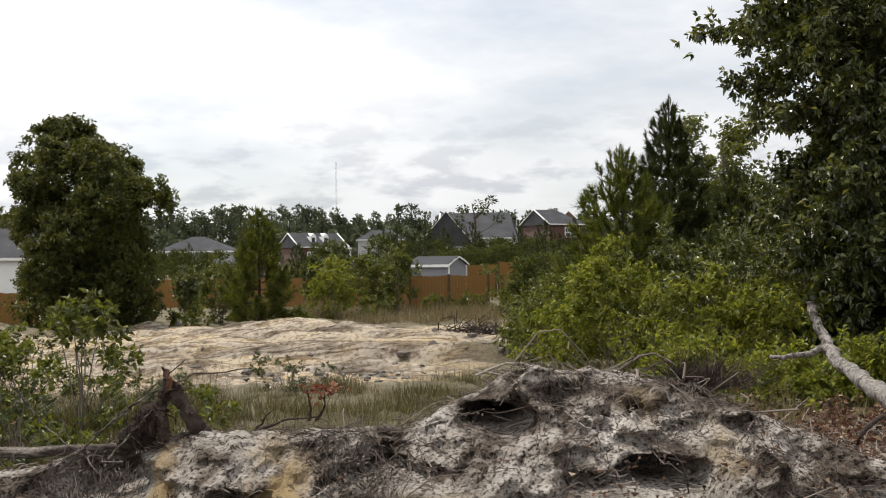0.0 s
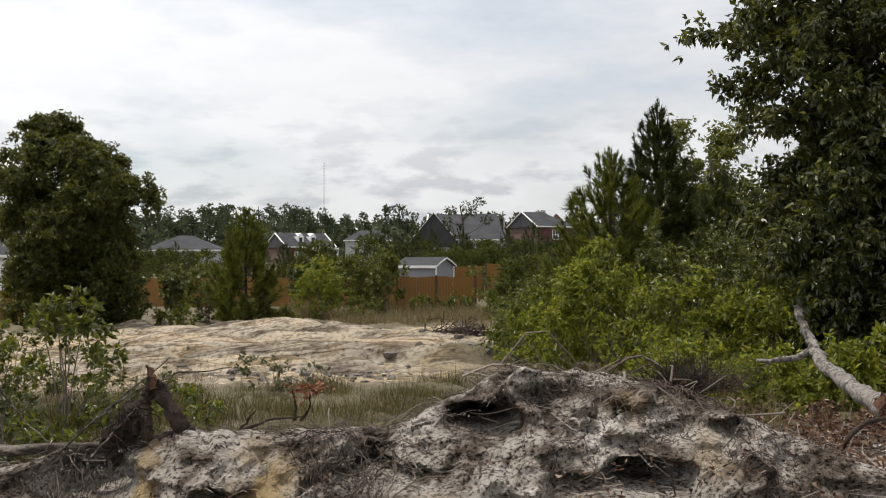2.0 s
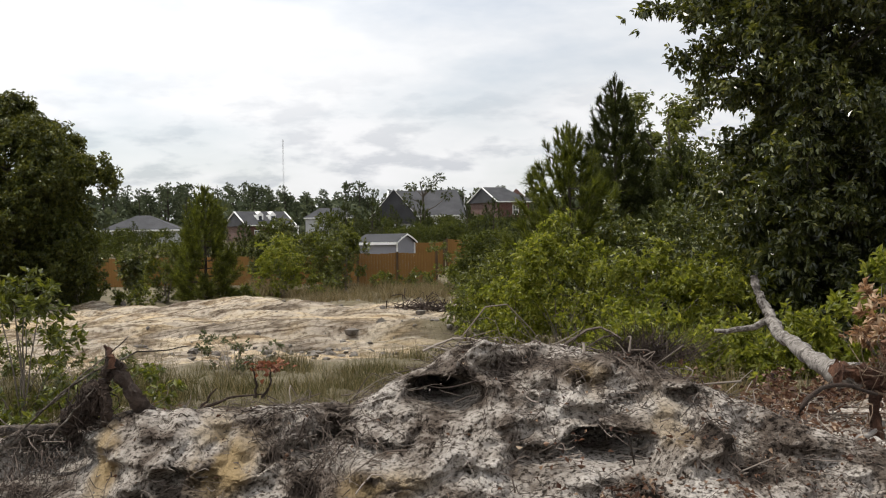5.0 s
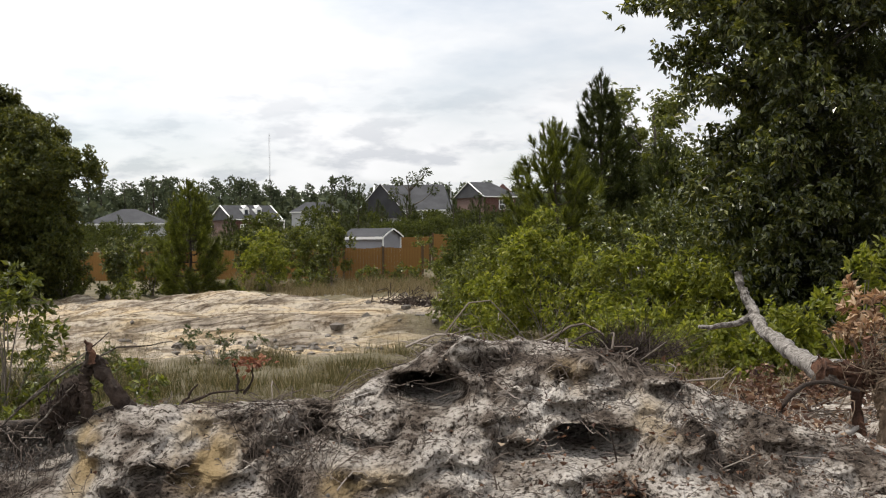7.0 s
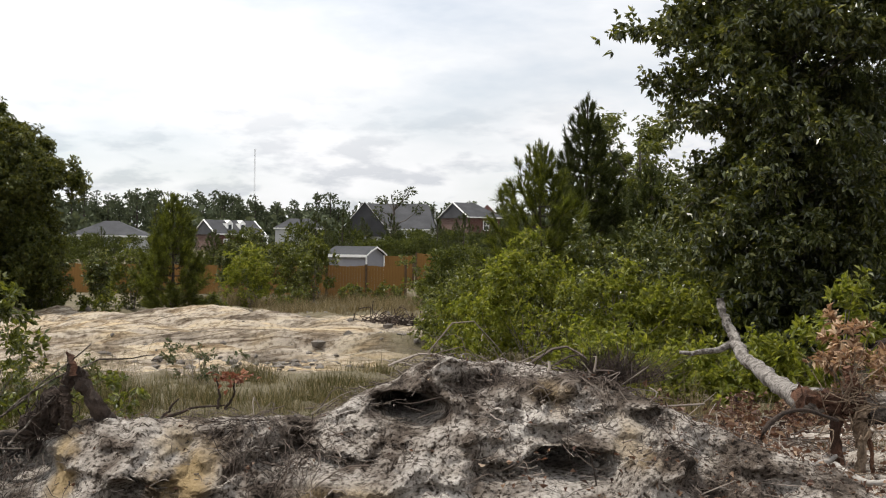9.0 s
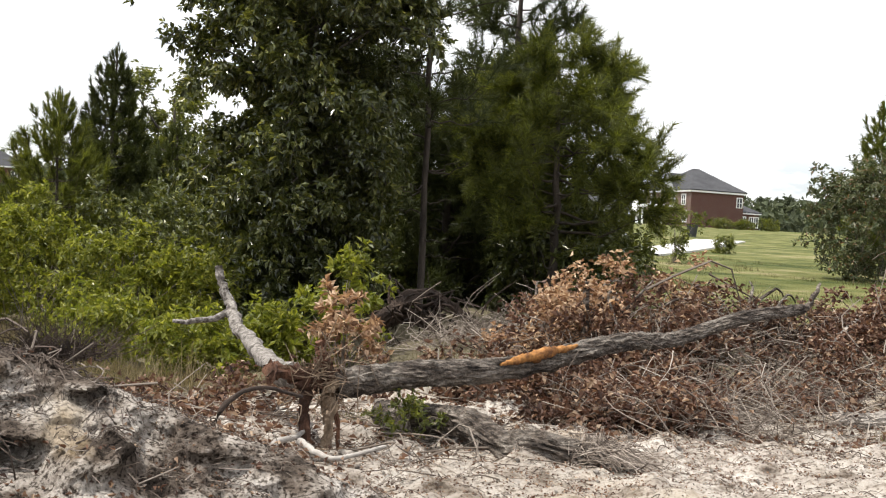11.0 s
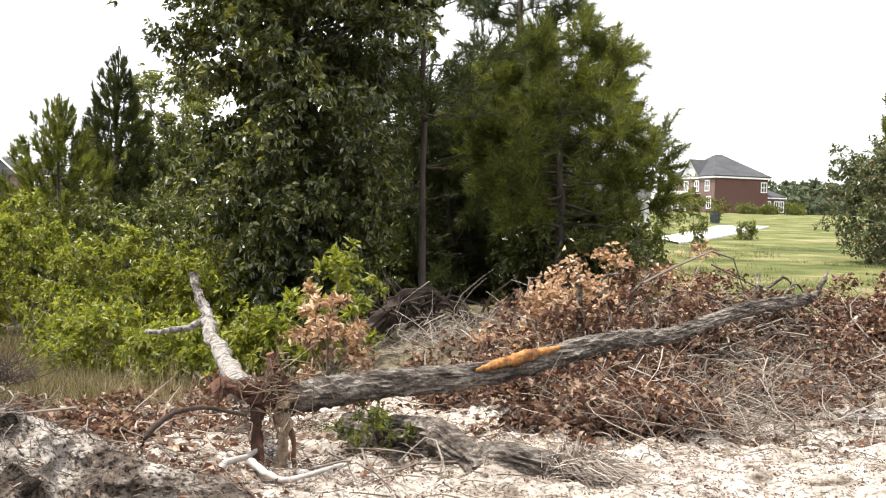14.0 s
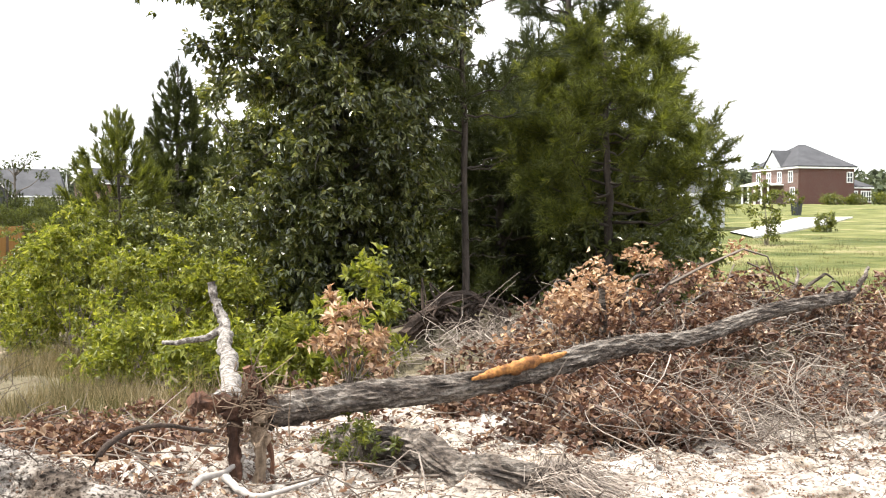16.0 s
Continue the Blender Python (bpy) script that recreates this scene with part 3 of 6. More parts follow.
def mound_height(x, y):
    c = np.interp(x, CREST_X, CREST_Z)
    yc = 6.2 - 0.06 * x * x + 0.10 * np.sin(2.1 * x)
    u = yc - y
    front = c - np.where(u > 0, 0.10 * u + 0.48 * u * step(0, 0.35, u) + 0.10 * np.maximum(u - 0.8, 0), 0)
    z = np.where(u > 0, front, c - 0.05 * np.abs(u) - 0.42 * np.maximum(-u - 0.15, 0))
    edge = step(0.02, 0.25, c)
    z = z + edge * (0.04 * field(x, y, 0.7, 11, 2) + 0.10 * np.abs(field(x, y, 0.50, 14, 2)) - 0.05 + 0.055 * np.abs(field(x * 1.2, y, 0.17, 12, 3)) - 0.024 + 0.034 * np.abs(field(x, y, 0.07, 13, 3)) - 0.012) * (0.30 + 0.70 * step(0.05, 0.4, u)) * step(-1.9, -0.4, -np.abs(u))
    # hollows under the crest
    for hx, hy, rx, ry, deep in ((0.30, 5.78, 0.19, 0.10, 0.12), (1.10, 5.40, 0.17, 0.10, 0.10), (-0.5, 5.45, 0.25, 0.10, 0.06)):
        z = z - deep * np.exp(-((((x - hx) / rx) ** 2 + ((y - hy) / ry) ** 2) ** 1.6))
    # lobes that stand proud
    for hx, hy, rx, ry, high in ((0.95, 5.72, 0.22, 0.14, 0.10), (1.50, 5.50, 0.20, 0.2, 0.09), (0.55, 6.1, 0.16, 0.1, 0.05), (-1.15, 5.6, 0.22, 0.3, 0.08), (-0.15, 5.5, 0.2, 0.3, 0.05)):
        z = z + high * np.exp(-((((x - hx) / rx) ** 2 + ((y - hy) / ry) ** 2) ** 1.5))
    return z


def surface(x, y):
    """Top of whatever lies there: land or mound."""
    inside = (np.abs(x + 0.4) < 3.7) & (y > 4.0) & (y < 8.6)
    return np.where(inside, np.maximum(land(x, y), mound_height(x, y)), land(x, y))


def build_mound():
    xs, ys = np.concatenate([np.arange(-4.1, -2.6, 0.04), np.arange(-2.6, 3.3, 0.015)]), np.concatenate([np.arange(4.2, 6.7, 0.013), np.arange(6.7, 8.6, 0.03)])
    X, Y = np.meshgrid(xs, ys, indexing="ij")
    Z = np.maximum(mound_height(X, Y), land(X, Y) - 0.12)
    over = 0.10 * field(X, Z * 2, 0.32, 15, 3) + 0.03 * field(X, Z * 2, 0.1, 16, 2)
    # caves dug back into the face, under overhanging lips
    back = 0
    for hx, hz, rx, rz, deep in ((0.24, 0.735, 0.17, 0.07, 0.62), (1.04, 0.50, 0.21, 0.075, 0.6), (-1.85, 0.42, 0.26, 0.12, 0.5), (-0.28, 0.49, 0.34, 0.045, 0.16), (0.98, 0.76, 0.05, 0.035, 0.10), (1.55, 0.70, 0.14, 0.05, 0.14), (0.75, 0.47, 0.2, 0.05, 0.10), (-1.15, 0.40, 0.12, 0.06, 0.10)):
        back = back + deep * np.exp(-((((X - hx) / rx) ** 2 + ((Z - hz) / rz) ** 2) ** 1.8))
    Y = Y + back * step(6.35, 6.0, Y)
    n, m = X.shape
    v = np.stack([X, Y - np.clip(over, -0.14, 0.14) * step(0.1, 0.3, Z), Z], -1).reshape(-1, 3)
    i, j = np.meshgrid(np.arange(n - 1), np.arange(m - 1), indexing="ij")
    g = Geo().add(v, np.stack([i * m + j, (i + 1) * m + j, (i + 1) * m + j + 1, i * m + j + 1], -1).reshape(-1, 4))
    me = g.mesh("earth_mound", M["mound"], False)
    yellow = 0
    for hx, hz, rx, rz, strong in ((-1.50, 0.45, 0.085, 0.19, 1.0), (-0.86, 0.45, 0.15, 0.13, 1.0), (1.0, 0.80, 0.12, 0.07, 0.45), (1.36, 0.62, 0.12, 0.10, 0.5), (0.0, 0.38, 0.16, 0.06, 0.6), (-0.2, 0.36, 0.1, 0.07, 0.6), (-0.95, 0.6, 0.1, 0.06, 0.5)):
        yellow = yellow + strong * np.exp(-((((X - hx) / rx) ** 2 + ((Z - hz) / rz) ** 2) ** 2))
    yellow = np.clip(0.95 * yellow * step(-0.9, -0.2, field(X, Z * 2, 0.12, 18)), 0, 0.92)
    me.attributes.new("yellow", "FLOAT", "POINT").data.foreach_set("value", yellow.ravel())
    ob = tagged(new("earth_mound", me), "bulldozed mound of grey sandy earth full of roots", "earth mound")
    return ob


build_mound()


# plants
def blob_points(n, r, squash=0.75):
    p = unit(rng.normal(size=(n, 3))) * (rng.uniform(0.25, 1, n)[:, None] ** 0.5) * r
    return p * [1, 1, squash]


def rosettes(geo, tips, ways, k, length, width, droop):
    """k leaves round each twig's end, spread like a star and hanging a little."""
    n = len(tips)
    d = np.repeat(unit(ways), k, 0)
    a = unit(np.cross(d, rng.normal(size=d.shape)))
    way = 0.45 * d + 0.95 * a - [0, 0, droop]
    base = np.repeat(tips, k, 0) - d * (rng.uniform(0, 0.9, (n * k, 1)) * length)
    leaves(geo, base, way, length, width, 0.2)


def crown(geo, centres, sizes, per, length, width, droop=0.35):
    """Clumps of leafy twigs round the centres; they point outwards and hang a little."""
    mid = centres.mean(0)
    for c, s in zip(centres, sizes):
        n = max(4, int(per * rng.uniform(0.6, 1.4)))
        if length > 0.2:
            off = blob_points(n, s)
            way = unit(off) + 0.5 * unit(c - mid) + 0.55 * rng.normal(size=(n, 3)) - [0, 0, droop]
            leaves(geo, c + off, way, length, width)
            continue
        n = max(1, n // 7)
        way = unit(0.7 * unit(c - mid) + 0.75 * rng.normal(size=(n, 3)) + [0, 0, 0.25])
        rosettes(geo, c + way * (s * rng.uniform(0.3, 1.35, n))[:, None], way, 7, length * 1.2, width * 1.1, droop)


def broadleaf(name, label, category, m, height, spread, trunk_r, low=0.2, clumps=90, per=70, leaf=0.11, clump=0.5, mat="oak_leaf", bark="oak_bark", lean=0.0, shell=0.55, stems=1, group="", lobes=0, lobe_r=1.0, limbs=34, tier=0.0):
    """A tree with trunk, limbs and a crown of leaf clumps; spread is the crown's radius."""
    root = thing(name, label, category, m, group)
    zc, hz = height * (1 + low) / 2, height * (1 - low) / 2
    d = unit(rng.normal(size=(clumps, 3)))
    rad = rng.uniform(shell, 1, clumps) ** 0.7
    wave = 1 + 0.16 * np.sin(3 * np.arctan2(d[:, 1], d[:, 0]) + 4 * d[:, 2] + rng.uniform(0, 6)) + 0.08 * rng.normal(size=clumps)
    taper = (1.0 - 0.35 * np.clip(d[:, 2], 0, 1)) * np.clip(np.sqrt(1 - d[:, 2] ** 4) / np.sqrt(1 - d[:, 2] ** 2 + 1e-4), 1, 1.7)
    cs = d * (rad * wave)[:, None] * np.stack([spread * taper, spread * taper, np.full(clumps, hz)], 1) + [lean, 0, zc]
    if lobes:
        # clumps sit on the outer, upper sides of rounded lobes
        ld = unit(rng.normal(size=(lobes, 3)))
        lt = np.sqrt(1 - 0.75 * np.clip(ld[:, 2], -1, 1) ** 4)
        lt = lt * (1 - tier * 0.12 * step(0.0, 0.7, -ld[:, 2]))
        lc = ld * (rng.uniform(0.3, 0.95, lobes) ** 0.7)[:, None] * np.stack([spread * lt, spread * lt, np.full(lobes, hz - 0.3 * lobe_r)], 1)
        lr = lobe_r * rng.uniform(0.7, 1.25, lobes)
        pick = rng.integers(0, lobes, clumps)
        out = unit(rng.normal(size=(clumps, 3)) + [0, 0, 0.3] + 0.7 * unit(lc[pick]))
        cs = lc[pick] + out * (lr[pick] * rng.uniform(0.55, 1.05, clumps))[:, None] * [1, 1, 1 - 0.45 * tier] + [lean, 0, zc]
        cs[:, 2] -= tier * 0.22 * np.hypot(cs[:, 0], cs[:, 1])
        cs[:, 2] = np.clip(cs[:, 2], 0.25, None)
    wood = Geo()
    for s in range(stems):
        foot = np.array([0.12 * s * math.cos(2.4 * s), 0.12 * s * math.sin(2.4 * s), -0.15])
        top = np.array([lean + 0.3 * spread * (s > 0) * math.cos(2.4 * s), 0.3 * spread * (s > 0) * math.sin(2.4 * s), height * 0.82])
        tube(wood, bend([foot, foot * 0.6 + top * 0.35 + [0.05, 0, 0], top], 10, trunk_r * 0.25), np.linspace(trunk_r, trunk_r * 0.2, 10), 8, 0.06)
    part("trunk", wood, M[bark], root, smooth=True)
    for c in cs[rng.permutation(clumps)[: max(4, min(clumps // 5, limbs))]]:
        z0 = np.clip(c[2] - rng.uniform(0.15, 0.45) * height * 0.5, height * 0.08, height * 0.75)
        a = np.array([lean * z0 / height, 0, z0])
        limb = tube(Geo(), bend([a, a * 0.5 + c * 0.5 + [0, 0, -0.08 * spread], c], 6, 0.03), np.linspace(trunk_r * 0.4, trunk_r * 0.06, 6), 5)
        part("limb", limb, M[bark], root, smooth=True)
    g = Geo()
    crown(g, cs, clump * rng.uniform(0.7, 1.35, clumps), per, leaf, leaf * 0.5)
    part("crown", g, M[mat], root)
    return root


def pine(name, label, m, height, spread, trunk_r, low=0.1, whorls=12, boughs=6, tufts=7, count=22, needle=0.22, width=0.009, mat="needle", tip=True, rise=0.5, conic=0.9, group="", up=1.0, near=True):
    """A pine: trunk, whorls of rising boughs, tufts of needles along them, upright candles at the top."""
    root = thing(name, label, "pine tree", m, group)
    wood, g, rest = Geo(), Geo(), Geo()
    sway = bend([(0, 0, -0.15), (0.02 * height * rng.normal(), 0.02 * height * rng.normal(), height * 0.5), (0, 0, height)], 12, 0.01)
    tube(wood, sway, np.linspace(trunk_r, 0.012, 12), 8, 0.05)
    pos, way, size = [], [], []
    for k in range(whorls):
        f = (k + rng.uniform(-0.2, 0.2)) / (whorls - 1)
        z = height * (low + (0.97 - low) * np.clip(f, 0, 1))
        reach = spread * (1 - conic * np.clip(f, 0, 1) ** 1.3) * (0.75 if f < 0.12 else 1)
        axis = np.array([np.interp(z, sway[:, 2], sway[:, i]) for i in range(2)])
        for b in range(boughs):
            a = 2 * np.pi * (b / boughs) + k * 1.1 + rng.normal() * 0.25
            ln = reach * rng.uniform(0.65, 1.15)
            if ln < 0.12:
                continue
            s = np.array([*axis, z])
            mid = s + np.array([math.cos(a), math.sin(a), rise * 0.25]) * ln * 0.55
            e = s + np.array([math.cos(a), math.sin(a), (rise + 0.9 * f * up) * rng.uniform(0.5, 1.1)]) * ln
            line = bend([s, mid, e], 7, 0.02)
            twigs = tube(Geo() if near else rest, line, np.linspace(max(0.008, trunk_r * 0.25 * (1 - 0.6 * f)), 0.005, 7), 4, cap=False)
            if near:
                part("bough", twigs, M["pine_bark"], root, smooth=True)
            for _ in range(max(1, int(tufts * min(1.0, 1.8 * ln / spread)))):
                t = rng.uniform(0.3, 1.0) ** 0.7
                i = min(int(t * 6), 5)
                q = line[i] + (line[i + 1] - line[i]) * (t * 6 - i)
                out = np.array([math.cos(a), math.sin(a), 0.35]) * 0.8 + rng.normal(size=3) * 0.5 + [0, 0, 0.3 + 1.0 * f * up]
                q2 = q + unit(out) * rng.uniform(0.03, 0.16) * min(1, ln)
                pos.append(q2)
                way.append(out)
                size.append(1 - 0.45 * f)
            pos.append(e)
            way.append(unit(e - mid) + [0, 0, 0.3 + 1.5 * f * up])
            size.append(1 - 0.5 * f)
    if tip:
        for k in range(9):
            z = height * rng.uniform(0.8, 1.0)
            pos.append([rng.normal() * 0.03, rng.normal() * 0.03, z])
            way.append([0, 0, 2.2])
            size.append(0.5)
    part("trunk", wood, M["pine_bark"], root, smooth=True)
    if not near:
        tagged(part("branchwork", rest, M["pine_bark"], root, smooth=True), kind="stuff")
    needles(g, np.array(pos), np.array(way, float), needle * np.array(size), width, count)
    part("crown", g, M[mat], root)
    return root


def great_tree(name, label, m, height, reach, trunk_r, limbs=205, leaf=0.122):
    """A tall broadleaf clothed to the ground: many limbs, each with leafy sprays that hang at their ends."""
    root = thing(name, label, "tree", m)
    wood = tube(Geo(), bend([(0, 0, -0.2), (0.1, 0.05, height * 0.4), (-0.05, 0, height * 0.9)], 14, 0.03), np.linspace(trunk_r, 0.03, 14), 9, 0.06)
    part("trunk", wood, M["oak_bark"], root, smooth=True)
    g = Geo()
    lobe = rng.uniform(0, 6.3, 3)
    for k in range(limbs):
        f = (k + rng.uniform(0, 1)) / limbs
        z0 = height * (0.04 + 0.84 * f ** 1.1)
        a = 2.4 * k + 0.5 * rng.normal()
        wave = 1 + 0.14 * math.sin(3 * a + 1.4 * z0 + lobe[0]) + 0.10 * math.sin(2 * a - 2.3 * z0 + lobe[1]) + 0.09 * rng.normal()
        ln = reach * wave * math.sqrt(max(0.05, 1 - max(0.0, (z0 / height - 0.35) / 0.65) ** 2)) * (0.52 + 0.60 * min(1, max(0, z0 - 1.2) / 3.2))
        s, out = np.array([0, 0, z0]), np.array([math.cos(a), math.sin(a), 0])
        tip = s + out * ln + [0, 0, ln * rng.uniform(-0.12, 0.30)]
        line = bend([s, s + out * ln * 0.55 + [0, 0, ln * rng.uniform(0.16, 0.34)], tip], 12, 0.03)
        part("limb", tube(Geo(), line, np.linspace(max(0.014, trunk_r * 0.3 * (1 - 0.7 * f)), 0.006, 12), 5, cap=False), M["oak_bark"], root, smooth=True)
        fine = 1.0 if z0 < 6.2 else 0.5
        n = int(34 * fine)
        t = rng.uniform(0.05, 1.0, n) ** 0.7 * 11
        i = np.clip(t.astype(int), 0, 10)
        q = line[i] + (line[i + 1] - line[i]) * (t - i)[:, None]
        side = unit(0.55 * out + rng.normal(size=(n, 3)) * [1, 1, 0.55])
        end = q + side * rng.uniform(0.12, 0.62, n)[:, None] * (0.45 + 0.55 * t / 11)[:, None]
        end[:, 2] -= 0.10 * t / 11
        # twigs along each spray carry the leaf stars
        for u in (0.35, 0.7, 1.0):
            at = q + (end - q) * u + 0.05 * rng.normal(size=(n, 3))
            rosettes(g, at, side + [0, 0, -0.15], 7, leaf / fine ** 0.5, leaf * 0.5 / fine ** 0.5, 0.55)
    part("crown", g, M["glossy_leaf"], root)
    return root


def puff_pine(name, label, m, height, reach, trunk_r, low=0.3, limbs=34, shoots=15, count=70, needle=0.22, width=0.008, mat="needle", lean=0.0, top=0.55, group="", dead=6):
    """An open-grown pine: bent limbs that end in rounded brushes of long needles, bare snags below."""
    root = thing(name, label, "pine tree", m, group)
    sway = bend([(0, 0, -0.2), (0.25 * lean, 0.03, height * 0.45), (lean, 0, height)], 14, 0.015)
    part("trunk", tube(Geo(), sway, np.linspace(trunk_r, 0.02, 14), 9, 0.06), M["pine_bark"], root, smooth=True)
    pos, way = [], []
    for k in range(limbs + dead):
        bare = k >= limbs
        f = rng.uniform(0, 1) if bare else (k + rng.uniform(0, 1)) / limbs
        z = height * (low * rng.uniform(0.3, 1.0) if bare else low + (0.97 - low) * f)
        a = 2.4 * k + 0.4 * rng.normal()
        ln = reach * rng.uniform(0.6, 1.05) * (1 - f ** 2 * top) * (0.55 if bare else 1.0)
        s = np.array([np.interp(z, sway[:, 2], sway[:, 0]), 0, z])
        out = np.array([math.cos(a), math.sin(a), 0])
        e = s + out * ln + [0, 0, ln * rng.uniform(0.0, 0.45)]
        line = bend([s, s + out * ln * 0.5 + [0, 0, ln * rng.uniform(-0.08, 0.15)], e], 9, 0.03)
        part("bough", tube(Geo(), line, np.linspace(max(0.012, trunk_r * 0.3 * (1 - 0.6 * f)), 0.005, 9), 5, cap=False), M["pine_bark"], root, smooth=True)
        if bare:
            continue
        for _ in range(shoots):
            i = min(8, int(3 + 6 * rng.uniform() ** 0.4))
            d = unit(out * 0.45 + rng.normal(size=3) * 0.8 + [0, 0, 0.5])
            c = line[i]
            for u in (0.1, 0.28, 0.46):
                pos.append(c + d * u * rng.uniform(0.7, 1.2))
                way.append(d * 1.1)
    g = Geo()
    needles(g, np.array(pos), np.array(way), np.full(len(pos), needle), width * 1.5, int(count * 0.62), 0.75)
    part("crown", g, M[mat], root)
    return root


def bush(name, label, m, height, spread, mat, clumps=26, per=46, leaf=0.075, clump=0.22, stems=6, group="", category="shrub", low=0.1):
    """A shrub: thin stems from the ground and leaf clumps at their ends."""
    root = thing(name, label, category, m, group)
    d = unit(rng.normal(size=(clumps, 3)) + [0, 0, 0.25])
    cs = d * rng.uniform(0.4, 1.0, clumps)[:, None] ** 0.6 * [spread, spread, height * (1 - low) * 0.55] + [0, 0, height * (0.5 + low * 0.5)]
    cs[:, :2] *= (1 + 0.28 * np.sin(3 * np.arctan2(d[:, 1], d[:, 0]) + rng.uniform(0, 6)) + 0.15 * rng.normal(size=clumps))[:, None]
    cs[:, 2] = np.clip(cs[:, 2] + 0.10 * height * rng.normal(size=clumps), height * low, None)
    for c in cs[:: max(1, clumps // (stems + 3))]:
        f = rng.normal(size=2) * 0.06
        stem = tube(Geo(), bend([(*f, -0.08), (*(c[:2] * 0.35), c[2] * 0.5), c], 6, 0.015), np.linspace(0.005 + 0.005 * height, 0.003, 6), 4, cap=False)
        part("stem", stem, M["twig"], root, smooth=True)
    g = Geo()
    crown(g, cs, clump * rng.uniform(0.7, 1.4, clumps), per, leaf, leaf * 0.5, 0.0)
    part("foliage", g, M[mat], root)
    return root


def stand(x, y, dz=0.0, turn=None, scale=1.0):
    """On the ground at x, y, turned at random."""
    a = rng.uniform(0, 360) if turn is None else turn
    return pose(x, y, float(surface(np.array(x), np.array(y))) + dz, 0, 0, a) @ Matrix.Scale(scale, 4)


# trees by the far sand patch
broadleaf("oak_tree", "broad dark green oak standing beside the sand patch", "tree", stand(-13.3, 41), 7.5, 2.4, 0.2, 0.03, 860, 170, 0.13, 0.36, "olive_leaf", lobes=40, lobe_r=0.8)
pine("young_pine", "bushy young pine at the edge of the sand", stand(-7.2, 42.4), 4.65, 1.5, 0.08, 0.04, 17, 9, 15, 34, 0.27, 0.014, "needle", conic=0.95)
for x, y, h, w, mat in ((-4.9, 47.75, 2.3, 0.85, "bright_leaf"), (-2.35, 52, 2.75, 0.8, "shrub_leaf"), (-3.9, 53, 2.6, 0.8, "shrub_leaf"), (-9.3, 46, 2.2, 0.9, "shrub_leaf"), (-12.0, 43, 2.6, 0.8, "oak_leaf"), (-5.5, 56, 2.9, 0.75, "oak_leaf"), (-3.1, 56, 2.7, 0.7, "oak_leaf"), (-11.2, 48.5, 1.9, 0.5, "oak_leaf"), (-6.9, 57.5, 2.4, 0.55, "oak_leaf")):
    bush("sapling", "small leafy tree in front of the wooden fence", stand(x, y), h, w, mat, 70, 70, 0.12, 0.28, 5, "saplings by the fence", "sapling", 0.12)
for x, y, s in ((-0.7, 54, 0.5), (1.0, 53.5, 0.45), (-3.2, 49, 0.5), (-8.6, 48, 0.7), (2.4, 50, 0.8), (3.0, 46, 0.9), (3.6, 42, 1.0), (3.3, 54, 1.1), (4.2, 50, 1.2), (2.9, 58.5, 1.9), (4.0, 60, 2.1), (5.2, 56, 1.9), (6.0, 52, 1.9), (5.0, 46, 1.6), (-12.5, 43.5, 0.8), (-9.9, 42.5, 0.6), (-5.9, 43.5, 0.5)):
    bush("low_shrub", "low green shrub in rough grass", stand(x, y), 1.1 * s + 0.2, 0.8 * s + 0.2, "shrub_leaf", 22, 45, 0.13, 0.24, 5, "low shrubs", "shrub", 0.05)

for x, y, h, w in ((-14.6, 41.5, 2.0, 0.9), (-13.7, 40.6, 1.8, 0.8), (-12.7, 41.0, 2.0, 0.9), (-15.3, 42.2, 2.4, 1.0), (-13.0, 42.6, 2.6, 1.1), (-11.6, 41.6, 1.6, 0.7)):
    bush("understory_shrub", "dark shrub under the spreading oak", stand(x, y), h, w, "olive_leaf", int(30 + 20 * h), 70, 0.13, 0.34, 6, "shrubs under the oak", "shrub", 0.02)

# copse on the near side: young pines, shrubs, the great oak
pine("young_pine", "young pine with upright candles above the shrubs", stand(4.3, 27.9), 5.4, 1.75, 0.07, 0.04, 18, 9, 17, 40, 0.27, 0.011, "needle", conic=0.97, group="young pines")
pine("young_pine", "slender young pine with upright candles", stand(6.2, 31.5), 6.9, 1.6, 0.09, 0.06, 21, 9, 19, 42, 0.28, 0.012, "dark_needle", group="young pines", conic=0.95)
pine("young_pine", "young pine hemmed in by shrubs", stand(6.6, 26), 4.4, 1.3, 0.07, 0.06, 14, 8, 14, 40, 0.26, 0.012, "dark_needle", group="young pines")
broadleaf("round_tree", "rounded green tree behind the pines", "tree", stand(10.0, 41), 8.3, 2.25, 0.16, 0.1, 260, 90, 0.16, 0.45, "shrub_leaf", lobes=18, lobe_r=0.9)
